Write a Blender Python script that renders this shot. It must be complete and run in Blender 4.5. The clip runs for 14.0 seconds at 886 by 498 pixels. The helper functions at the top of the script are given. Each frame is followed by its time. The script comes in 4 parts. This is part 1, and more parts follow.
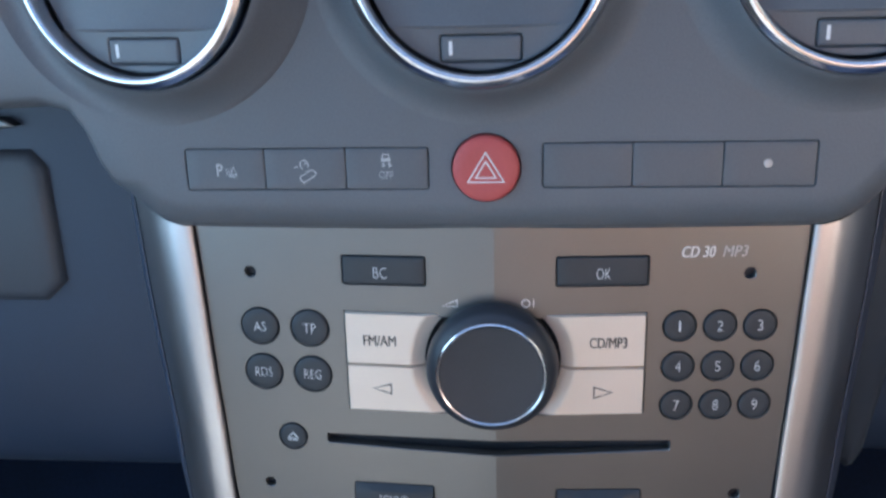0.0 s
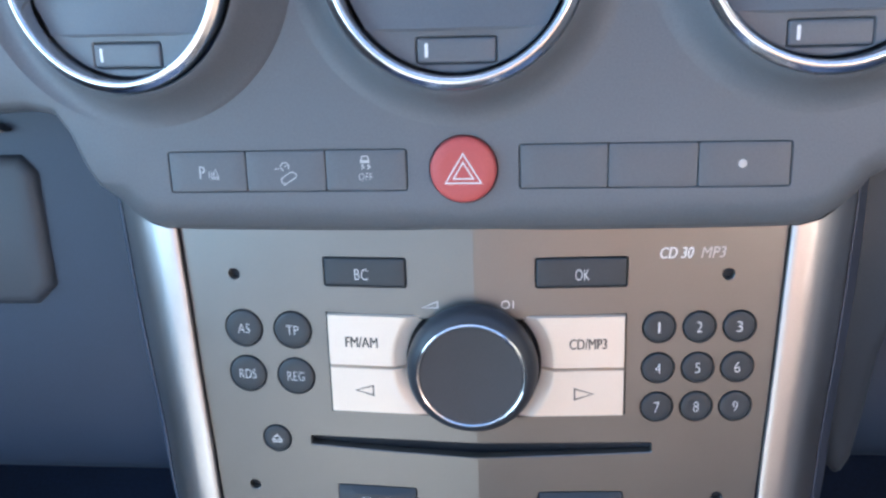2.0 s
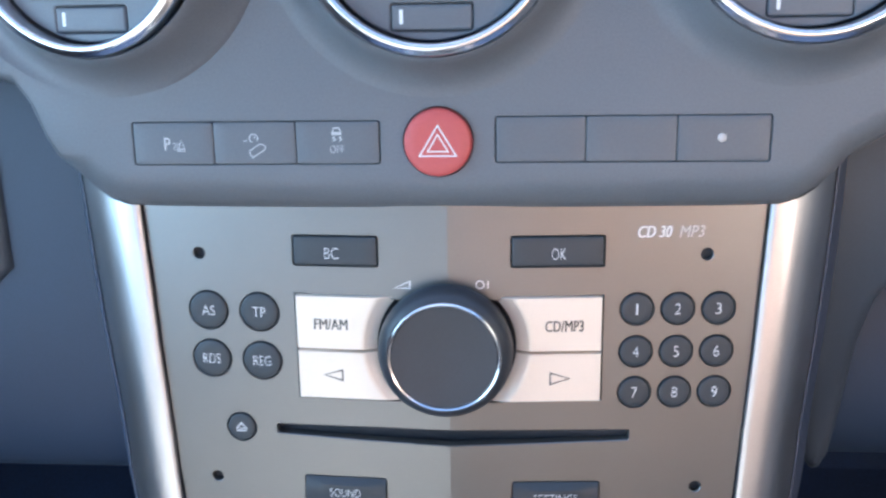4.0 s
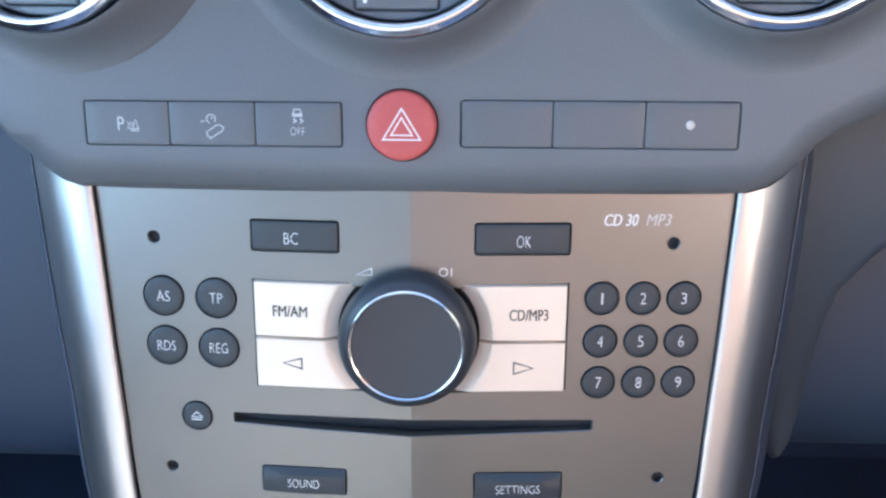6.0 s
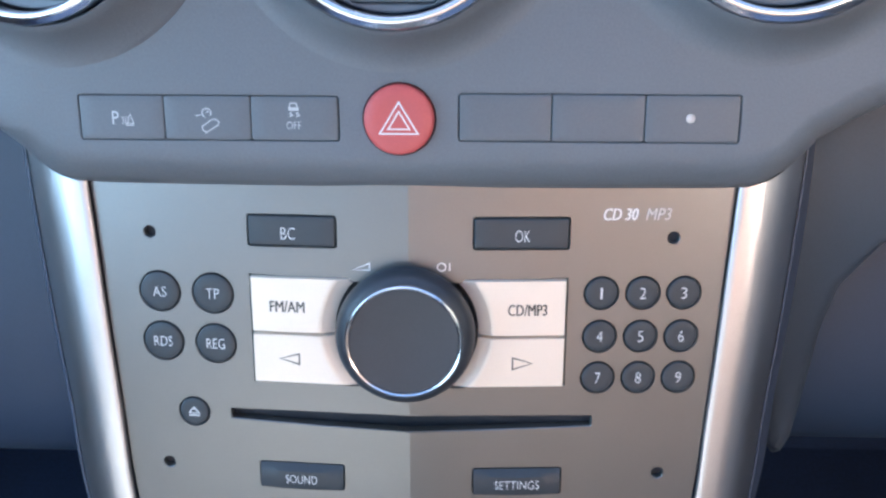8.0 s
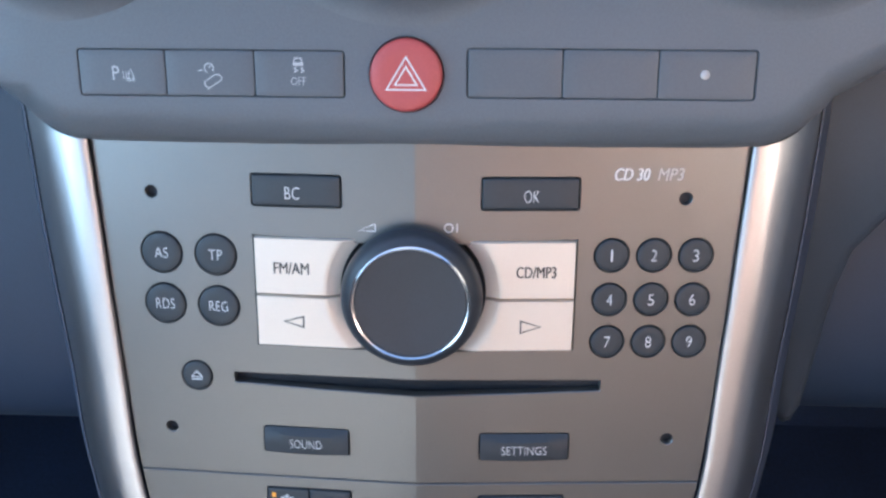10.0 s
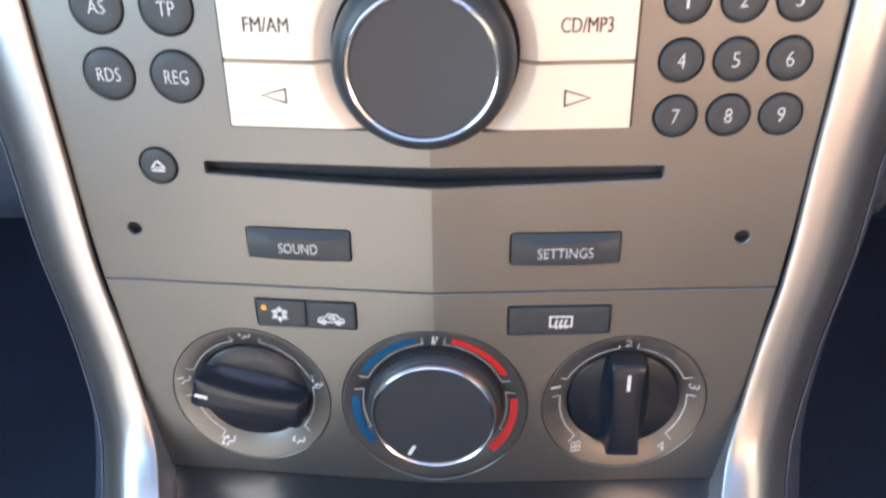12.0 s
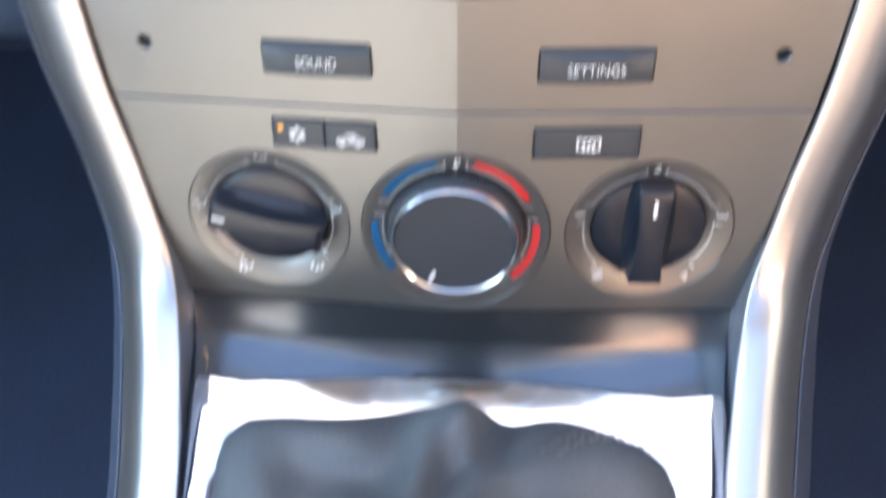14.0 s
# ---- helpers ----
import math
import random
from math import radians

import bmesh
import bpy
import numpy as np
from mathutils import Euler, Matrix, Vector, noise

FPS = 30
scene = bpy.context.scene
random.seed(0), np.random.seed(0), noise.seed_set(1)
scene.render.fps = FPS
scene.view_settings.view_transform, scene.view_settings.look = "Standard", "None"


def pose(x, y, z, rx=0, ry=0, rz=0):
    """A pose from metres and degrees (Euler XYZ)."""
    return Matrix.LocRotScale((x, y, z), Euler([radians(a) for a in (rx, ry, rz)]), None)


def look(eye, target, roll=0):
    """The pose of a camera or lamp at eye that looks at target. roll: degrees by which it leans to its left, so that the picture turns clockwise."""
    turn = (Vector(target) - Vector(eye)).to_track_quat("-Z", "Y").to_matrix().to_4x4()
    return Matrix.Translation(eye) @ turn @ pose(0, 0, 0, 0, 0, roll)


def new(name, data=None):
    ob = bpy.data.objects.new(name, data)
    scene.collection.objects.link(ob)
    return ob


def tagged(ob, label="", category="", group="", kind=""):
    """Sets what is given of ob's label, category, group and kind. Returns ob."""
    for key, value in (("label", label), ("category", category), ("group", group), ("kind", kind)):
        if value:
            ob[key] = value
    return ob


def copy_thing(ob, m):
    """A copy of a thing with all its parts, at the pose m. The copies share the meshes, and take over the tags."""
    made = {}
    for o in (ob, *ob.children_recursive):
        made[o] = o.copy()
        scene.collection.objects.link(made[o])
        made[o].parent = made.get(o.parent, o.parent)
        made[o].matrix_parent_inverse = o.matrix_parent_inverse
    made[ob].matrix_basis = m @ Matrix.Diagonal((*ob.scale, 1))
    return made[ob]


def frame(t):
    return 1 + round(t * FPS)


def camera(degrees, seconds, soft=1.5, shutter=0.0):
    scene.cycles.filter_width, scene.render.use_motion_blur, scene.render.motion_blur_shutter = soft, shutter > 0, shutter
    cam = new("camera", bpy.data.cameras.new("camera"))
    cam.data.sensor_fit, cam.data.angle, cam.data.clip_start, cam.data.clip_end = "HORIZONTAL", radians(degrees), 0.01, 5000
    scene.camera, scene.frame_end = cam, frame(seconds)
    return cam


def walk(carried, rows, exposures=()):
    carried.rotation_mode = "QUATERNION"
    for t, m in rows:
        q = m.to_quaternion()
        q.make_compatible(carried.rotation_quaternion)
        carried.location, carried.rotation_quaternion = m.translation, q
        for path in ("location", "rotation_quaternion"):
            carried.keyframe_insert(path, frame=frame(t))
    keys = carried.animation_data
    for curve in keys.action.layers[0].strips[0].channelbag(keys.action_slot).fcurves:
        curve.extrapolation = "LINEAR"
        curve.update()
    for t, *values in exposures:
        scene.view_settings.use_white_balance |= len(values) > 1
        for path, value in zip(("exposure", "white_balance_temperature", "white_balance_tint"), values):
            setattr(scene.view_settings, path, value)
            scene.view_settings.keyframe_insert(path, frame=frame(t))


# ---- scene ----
# The fascia's own frame: x right, y into the dashboard, z up along the fascia. It leans back by 25 degrees.
BASE = pose(0, 0, 0.55, -25, 0, 0)
cam = camera(51.4, 14.0, soft=2.5, shutter=0.5)
PATH = [
    (0, (0.011, -0.207, 0.83), (-0.169, 1.273, -0.504), -4.6),
    (0.5, (0.017, -0.218, 0.821), (-0.179, 1.271, -0.5), -4.1),
    (1, (0.02, -0.218, 0.825), (-0.189, 1.279, -0.485), -4.8),
    (1.5, (0.02, -0.221, 0.82), (-0.195, 1.307, -0.453), -4.3),
    (2, (0.023, -0.213, 0.826), (-0.187, 1.295, -0.47), -5.3),
    (2.5, (0.026, -0.219, 0.829), (-0.206, 1.308, -0.443), -6.0),
    (3, (0.023, -0.221, 0.825), (-0.2, 1.302, -0.452), -5.2),
    (3.5, (0.019, -0.222, 0.811), (-0.166, 1.315, -0.455), -4.0),
    (4, (0.021, -0.218, 0.806), (-0.124, 1.34, -0.44), -3.2),
    (4.2, (0.021, -0.217, 0.806), (-0.098, 1.338, -0.447), -2.6),
    (6.5, (0.021, -0.212, 0.801), (-0.046, 1.329, -0.472), -0.8),
    (7, (0.022, -0.211, 0.803), (-0.051, 1.325, -0.476), -1.0),
    (7.5, (0.022, -0.21, 0.802), (-0.048, 1.322, -0.481), -1.0),
    (10, (0.02, -0.21, 0.792), (-0.053, 1.295, -0.523), -0.9),
    (10.5, (0.019, -0.204, 0.786), (-0.046, 1.279, -0.554), -1.0),
    (11, (0.019, -0.198, 0.781), (-0.047, 1.238, -0.609), -1.2),
    (11.3, (0.019, -0.187, 0.769), (-0.05, 1.179, -0.69), -1.6),
    (11.5, (0.019, -0.179, 0.761), (-0.06, 1.125, -0.753), -2.3),
    (11.7, (0.02, -0.171, 0.751), (-0.085, 1.056, -0.825), -3.3),
    (12, (0.016, -0.168, 0.74), (-0.084, 1.011, -0.872), -3.2),
    (12.5, (0.014, -0.164, 0.726), (-0.103, 0.957, -0.926), -4.2),
    (13, (0.011, -0.162, 0.715), (-0.093, 0.912, -0.969), -3.5),
    (13.2, (0.008, -0.16, 0.714), (-0.077, 0.899, -0.981), -2.7),
    (13.5, (0.009, -0.162, 0.716), (-0.067, 0.877, -0.991), -2.7),
    (13.7, (0.011, -0.17, 0.722), (-0.074, 0.883, -0.976), -3.0),
    (13.8, (0.011, -0.169, 0.725), (-0.079, 0.865, -0.985), -3.3),
    (13.9, (0.009, -0.167, 0.728), (-0.079, 0.804, -1.018), -3.5),
    (14, (0.011, -0.173, 0.727), (-0.096, 0.749, -1.045), -4.1),
]
EXPOSURES = [(0, 1.12, 5720, 8), (1, 1.27, 5720, 8), (2.5, 1.86, 5750, 8), (4.2, 1.90, 5760, 8), (7.7, 1.88, 5720, 8), (10.9, 1.60, 5950, 10), (11.5, 1.75, 6500, 10), (12.0, 2.22, 7000, 12), (12.5, 2.76, 7100, 12), (13, 3.07, 7050, 12), (13.7, 3.04, 7000, 11), (14, 2.72, 6900, 11)]
walk(cam, [(t, look(eye, target, roll)) for t, eye, target, roll in PATH], EXPOSURES)

# ---- world, sun, light ----
SUN_EL, SUN_AZ = 53.0, -14.0
world = bpy.data.worlds.new("world")
scene.world = world
world.use_nodes = True
wn = world.node_tree
sky = wn.nodes.new("ShaderNodeTexSky")
sky.sky_type, sky.sun_disc = "NISHITA", False
sky.sun_elevation, sky.sun_rotation = radians(SUN_EL), radians(SUN_AZ)
wn.links.new(sky.outputs[0], wn.nodes["Background"].inputs[0])
wn.nodes["Background"].inputs[1].default_value = 0.15
sun = new("sun", bpy.data.lights.new("sun", "SUN"))
sun.data.energy, sun.data.angle, sun.data.color = 5.0, radians(0.5), (1.0, 0.95, 0.87)
sx, sy, sz = math.sin(radians(SUN_AZ)) * math.cos(radians(SUN_EL)), math.cos(radians(SUN_AZ)) * math.cos(radians(SUN_EL)), math.sin(radians(SUN_EL))
sun.matrix_world = look((sx * 3, sy * 3, sz * 3), (0, 0, 0))


def fill_light(name, eye, target, w, h, power, color):
    lamp = new(name, bpy.data.lights.new(name, "AREA"))
    lamp.data.shape, lamp.data.size, lamp.data.size_y = "RECTANGLE", w, h
    lamp.data.energy, lamp.data.color = power, color
    lamp.matrix_world = look(eye, target)
    return lamp


# Added fill lamps at the unseen windows; power and tint are tuned side by side.
fill_light("fill_rear_window", (0, -2.12, 1.03), (0, 0, 0.7), 1.1, 0.3, 0.3, (0.92, 0.96, 1.0))
fill_light("fill_left_window", (-0.74, -0.40, 0.94), (0, -0.1, 0.6), 0.9, 0.44, 1.8, (0.55, 0.82, 1.0))
fill_light("fill_right_window", (0.74, -0.40, 0.94), (0, -0.1, 0.6), 0.9, 0.44, 0.55, (1.0, 0.87, 0.68))
fill_light("fill_rear_left_window", (-0.74, -1.45, 0.98), (0, -0.1, 0.6), 0.9, 0.36, 0.3, (0.95, 0.97, 1.0))
fill_light("fill_rear_right_window", (0.74, -1.45, 0.98), (0, -0.1, 0.6), 0.9, 0.36, 6.6, (1.0, 0.72, 0.56))


# ---- materials ----
def material(name, color, rough=0.5, metal=0.0, spread=0.12, grain=900.0, stain=25.0, bump=0.04, rough_spread=0.08):
    m = bpy.data.materials.new(name)
    m.use_nodes = True
    nt = m.node_tree
    n, link = nt.nodes, nt.links.new
    b = n["Principled BSDF"]
    tc = n.new("ShaderNodeTexCoord")
    fine, wide = n.new("ShaderNodeTexNoise"), n.new("ShaderNodeTexNoise")
    fine.inputs["Scale"].default_value, fine.inputs["Detail"].default_value = grain, 3
    wide.inputs["Scale"].default_value, wide.inputs["Detail"].default_value = stain, 4
    link(tc.outputs["Object"], fine.inputs["Vector"])
    link(tc.outputs["Object"], wide.inputs["Vector"])
    add = n.new("ShaderNodeMath")
    add.operation = "ADD"
    link(fine.outputs["Fac"], add.inputs[0])
    link(wide.outputs["Fac"], add.inputs[1])
    ramp = n.new("ShaderNodeMapRange")
    ramp.inputs["From Min"].default_value, ramp.inputs["From Max"].default_value = 0.6, 1.4
    link(add.outputs[0], ramp.inputs["Value"])
    mix = n.new("ShaderNodeMix")
    mix.data_type = "RGBA"
    mix.inputs["A"].default_value = (*[c * (1 - spread) for c in color], 1)
    mix.inputs["B"].default_value = (*[min(1, c * (1 + spread)) for c in color], 1)
    link(ramp.outputs[0], mix.inputs["Factor"])
    link(mix.outputs["Result"], b.inputs["Base Color"])
    rr = n.new("ShaderNodeMapRange")
    rr.inputs["To Min"].default_value, rr.inputs["To Max"].default_value = max(0.02, rough - rough_spread), min(1, rough + rough_spread)
    link(wide.outputs["Fac"], rr.inputs["Value"])
    link(rr.outputs[0], b.inputs["Roughness"])
    b.inputs["Metallic"].default_value = metal
    if bump:
        bp = n.new("ShaderNodeBump")
        bp.inputs["Strength"].default_value, bp.inputs["Distance"].default_value = bump, 0.0004
        link(fine.outputs["Fac"], bp.inputs["Height"])
        link(bp.outputs[0], b.inputs["Normal"])
    return m


SILVER = material("satin_silver_paint", (0.190, 0.187, 0.180), 0.34, 0.8, 0.06, 2200, 30, 0.05, rough_spread=0.05)
STRIP = material("silver_trim_paint", (0.50, 0.50, 0.51), 0.30, 0.95, 0.05, 2000, 25, 0.0, rough_spread=0.015)
PALE = material("pale_silver_keys", (0.77, 0.665, 0.555), 0.42, 0.35, 0.04, 2000, 40, 0.03)
BEZEL = material("polished_grey_bezel", (0.175, 0.172, 0.168), 0.36, 0.9, 0.05, 1500, 40, 0.02)
KEY = material("dark_soft_key", (0.033, 0.039, 0.045), 0.44, 0.0, 0.15, 1800, 60, 0.06)
KNOB = material("dark_knob_rubber", (0.030, 0.034, 0.041), 0.42, 0.0, 0.15, 1800, 60, 0.05)
GLOSS = material("glossy_black_plastic", (0.011, 0.014, 0.022), 0.29, 0.0, 0.2, 900, 40, 0.0, rough_spread=0.008)
DASH = material("grained_dark_plastic", (0.126, 0.136, 0.149), 0.48, 0.0, 0.14, 1300, 12, 0.22)
SWITCH = material("switch_cap_plastic", (0.110, 0.119, 0.131), 0.42, 0.0, 0.12, 1500, 30, 0.1)
FLAP = material("flap_plastic", (0.044, 0.054, 0.068), 0.48, 0.0, 0.12, 1300, 14, 0.15)
RED = material("red_hazard_plastic", (0.47, 0.085, 0.080), 0.45, 0.0, 0.08, 1200, 50, 0.05)
CHROME = material("chrome", (0.82, 0.82, 0.83), 0.16, 1.0, 0.03, 600, 40, 0.0, rough_spread=0.03)
WHITE = material("white_print", (0.74, 0.74, 0.73), 0.5, 0.0, 0.04, 1500, 200, 0.0)
BLACK = material("dark_print", (0.05, 0.045, 0.04), 0.5, 0.0, 0.1, 1500, 200, 0.0)
BLUE = material("blue_print", (0.004, 0.095, 0.23), 0.4, 0.0, 0.06, 1500, 200, 0.0)
BLUE.node_tree.nodes["Principled BSDF"].inputs["Specular IOR Level"].default_value = 0.25
CRIMSON = material("red_print", (0.60, 0.025, 0.025), 0.4, 0.0, 0.06, 1500, 200, 0.0)
AMBER = material("amber_lens", (0.85, 0.35, 0.03), 0.4, 0.0, 0.05, 1500, 200, 0.0)
VOID = material("black_recess", (0.028, 0.032, 0.040), 0.6, 0.0, 0.2, 600, 30, 0.05)
LEATHER = material("grey_black_gaiter", (0.085, 0.092, 0.100), 0.46, 0.0, 0.25, 900, 40, 0.35)
CARPET = material("dark_carpet", (0.013, 0.027, 0.066), 0.9, 0.0, 0.35, 300, 10, 0.6)
DOOR = material("door_trim", (0.10, 0.10, 0.105), 0.6, 0.0, 0.15, 400, 6, 0.2)
LINER = material("roof_lining", (0.42, 0.42, 0.41), 0.9, 0.0, 0.08, 500, 6, 0.3)
# colours of the unseen rear panels, chosen for their reflections in the fascia
TAN = material("tan_reflector", (0.86, 0.52, 0.37), 0.8, 0.0, 0.12, 400, 6, 0.3)
GREY = material("grey_reflector", (0.40, 0.365, 0.33), 0.85, 0.0, 0.12, 400, 6, 0.3)
CREAM = material("cream_reflector", (0.80, 0.765, 0.70), 0.85, 0.0, 0.12, 400, 6, 0.3)
BEIGE = material("beige_reflector", (0.38, 0.265, 0.20), 0.8, 0.0, 0.12, 400, 6, 0.3)
BROWN = material("brown_reflector", (0.25, 0.205, 0.165), 0.8, 0.0, 0.12, 400, 6, 0.3)
SIDE = material("dark_console_plastic", (0.022, 0.036, 0.064), 0.5, 0.0, 0.15, 1300, 15, 0.12)
SKIRT = material("blue_grey_side_plastic", (0.046, 0.058, 0.090), 0.45, 0.0, 0.15, 1300, 15, 0.12)
FAINT = material("faint_white_print", (0.50, 0.50, 0.50), 0.5, 0.0, 0.06, 1500, 200, 0.0)
DOT = material("pale_indicator", (0.55, 0.50, 0.46), 0.5, 0.0, 0.05, 1500, 200, 0.0)
TRIM = material("glossy_silver_trim", (0.165, 0.180, 0.200), 0.22, 0.9, 0.05, 2200, 30, 0.0, rough_spread=0.03)
WALL_PAINT = material("silver_wall_paint", (0.33, 0.35, 0.40), 0.35, 0.6, 0.05, 2200, 30, 0.0, rough_spread=0.04)
THREAD = material("grey_thread", (0.22, 0.23, 0.24), 0.7, 0.0, 0.2, 3000, 90, 0.0)
STEEL = material("bright_clip_steel", (0.55, 0.42, 0.36), 0.25, 1.0, 0.1, 900, 90, 0.02)

# ---- building helpers ----
ORIGIN = {}


def thing(name, at=(0, 0, 0), label="", category="", group="", kind="", frame_of=BASE):
    """An empty at a point of the fascia's frame, to carry the parts of one thing."""
    ob = new(name)
    ob.empty_display_size = 0.01
    ob.matrix_world = frame_of @ Matrix.Translation(at)
    ORIGIN[ob.name] = Vector(at)
    return tagged(ob, label, category, group, kind)


def mesh_of(name, bm, mat, smooth=35):
    bmesh.ops.recalc_face_normals(bm, faces=bm.faces)
    me = bpy.data.meshes.new(name)
    bm.to_mesh(me)
    bm.free()
    if smooth:
        me.shade_smooth()
        me.set_sharp_from_angle(angle=radians(smooth))
    me.materials.append(mat)
    return me


def part(name, bm, mat, parent, label="", smooth=35):
    """One mesh under a thing or a part; the bmesh is in the fascia's frame."""
    o = ORIGIN[parent.name]
    bmesh.ops.translate(bm, vec=-o, verts=bm.verts)
    ob = new(name, mesh_of(name, bm, mat, smooth))
    ob.parent = parent
    ORIGIN[ob.name] = o
    return tagged(ob, label)


def solo(name, bm, mat, at, label, category, group="", kind="", smooth=35, frame_of=BASE):
    """A thing that is one mesh."""
    bmesh.ops.translate(bm, vec=-Vector(at), verts=bm.verts)
    ob = new(name, mesh_of(name, bm, mat, smooth))
    ob.matrix_world = frame_of @ Matrix.Translation(at)
    ORIGIN[ob.name] = Vector(at)
    return tagged(ob, label, category, group, kind)


def vee(x):
    """Depth of the creased fascia: the centre line stands 5.5 mm proud."""
    return -0.0055 + 0.065 * abs(x)


def warp(bm):
    """Bend flat pieces onto the creased fascia."""
    if any(v.co.x < -1e-4 for v in bm.verts) and any(v.co.x > 1e-4 for v in bm.verts):
        bmesh.ops.bisect_plane(bm, geom=bm.verts[:] + bm.edges[:] + bm.faces[:], plane_co=(0, 0, 0), plane_no=(1, 0, 0))
    for v in bm.verts:
        v.co.y += vee(v.co.x)
    return bm


def rounded(x0, z0, x1, z1, r, n=4):
    """A rounded rectangle, counter-clockwise."""
    out = []
    for cx, cz, a in ((x1 - r, z1 - r, 0), (x0 + r, z1 - r, 90), (x0 + r, z0 + r, 180), (x1 - r, z0 + r, 270)):
        for i in range(n + 1):
            t = radians(a + 90 * i / n)
            out.append((cx + r * math.cos(t), cz + r * math.sin(t)))
    return out


def circle(x, z, r, n=40):
    return [(x + r * math.cos(2 * math.pi * i / n), z + r * math.sin(2 * math.pi * i / n)) for i in range(n)]


def grown(loop, d):
    """The loop (counter-clockwise) moved outwards by d."""
    out, n = [], len(loop)
    for i in range(n):
        a, b, c = Vector(loop[i - 1]), Vector(loop[i]), Vector(loop[(i + 1) % n])
        e, f = (b - a).normalized(), (c - b).normalized()
        m = Vector((e.y + f.y, -e.x - f.x))
        k = max(0.3, m.length_squared / 2)
        out.append(tuple(b + m * (d / k)))
    return out


def ring_of(bm, loop, y):
    return [bm.verts.new((x, y, z)) for x, z in loop]


def bridge(bm, a, b):
    n = len(a)
    for i in range(n):
        bm.faces.new((a[i], a[(i + 1) % n], b[(i + 1) % n], b[i]))


def plate(outline, holes, front=0.0, depth=0.003, chamfer=0.0003):
    """A plate with openings through it; all edges have a small chamfer."""
    bm = bmesh.new()
    edges = []
    for loop, sign in [(outline, -1)] + [(h, 1) for h in holes]:
        a = ring_of(bm, grown(loop, sign * chamfer), front)
        for i in range(len(a)):
            edges.append(bm.edges.new((a[i], a[(i + 1) % len(a)])))
        b, c = ring_of(bm, loop, front + chamfer), ring_of(bm, loop, front + depth)
        bridge(bm, a, b)
        bridge(bm, b, c)
    bmesh.ops.triangle_fill(bm, use_beauty=True, edges=edges)
    return bm


def block(loop, front, back, bevel=0.0006, dish=0.0, steps=3):
    """A solid key with a rounded rim; dish sinks (or, minus, swells) the middle."""
    bm = bmesh.new()
    prev = ring_of(bm, loop, back)
    for i in range(steps + 1):
        t = radians(90 * i / steps)
        cur = ring_of(bm, grown(loop, -bevel * (1 - math.cos(t))), front + bevel * (1 - math.sin(t)))
        bridge(bm, prev, cur)
        prev = cur
    cx, cz = sum(p[0] for p in loop) / len(loop), sum(p[1] for p in loop) / len(loop)
    for k in (0.6, 0.25):
        cur = [bm.verts.new((cx + (v.co.x - cx) * k / (1 if k == 0.6 else 0.6), front + dish * (1 - k), cz + (v.co.z - cz) * k / (1 if k == 0.6 else 0.6))) for v in prev]
        bridge(bm, prev, cur)
        prev = cur
    bm.faces.new(prev)
    return bm


def lathe(x, z, profile, n=56, teeth=None):
    """A turned part about the axis through (x, z); profile of (radius, depth)."""
    bm = bmesh.new()
    prev = None
    for k, (r, y) in enumerate(profile):
        if r < 1e-6:
            tip = bm.verts.new((x, y, z))
            for i in range(n):
                bm.faces.new((prev[i], prev[(i + 1) % n], tip))
            continue
        cur = []
        for i in range(n):
            rr = r - (0.0004 if teeth and k in teeth and (i // 2) % 2 else 0)
            a = 2 * math.pi * i / n
            cur.append(bm.verts.new((x + rr * math.cos(a), y, z + rr * math.sin(a))))
        if prev:
            bridge(bm, prev, cur)
        prev = cur
    return bm


def grid(rows):
    bm = bmesh.new()
    vs = [[bm.verts.new(p) for p in row] for row in rows]
    for a, b in zip(vs, vs[1:]):
        for i in range(len(a) - 1):
            bm.faces.new((a[i], a[i + 1], b[i + 1], b[i]))
    return bm


def strokes(lines, w, y, h=0.00012):
    """Printed lines of width w, a little proud of depth y; each line is a list of (x, z)."""
    bm = bmesh.new()
    for line in lines:
        n = len(line)
        sides = []
        shut = n > 2 and (Vector(line[0]) - Vector(line[-1])).length < 1e-7
        for i in range(n):
            a = Vector(line[i - 1]) if i else (Vector(line[-2]) if shut else None)
            c = Vector(line[i + 1]) if i < n - 1 else (Vector(line[1]) if shut else None)
            b = Vector(line[i])
            e = (b - a).normalized() if a is not None else (c - b).normalized()
            f = (c - b).normalized() if c is not None else e
            m = Vector((e.y + f.y, -e.x - f.x))
            m = m * (1 / max(0.5, m.length_squared / 2))
            sides.append((b + m * w / 2, b - m * w / 2))
        vs = [[bm.verts.new((p.x, yy, p.y)) for p, yy in ((s[0], y), (s[0], y - h), (s[1], y - h), (s[1], y))] for s in sides]
        for a, b in zip(vs, vs[1:]):
            for i in range(3):
                bm.faces.new((a[i], a[i + 1], b[i + 1], b[i]))
    return bm


def filled(loops, y, h=0.00012):
    bm = bmesh.new()
    for loop in loops:
        a, b = ring_of(bm, loop, y), ring_of(bm, loop, y - h)
        bridge(bm, a, b)
        bm.faces.new(b)
    return bm


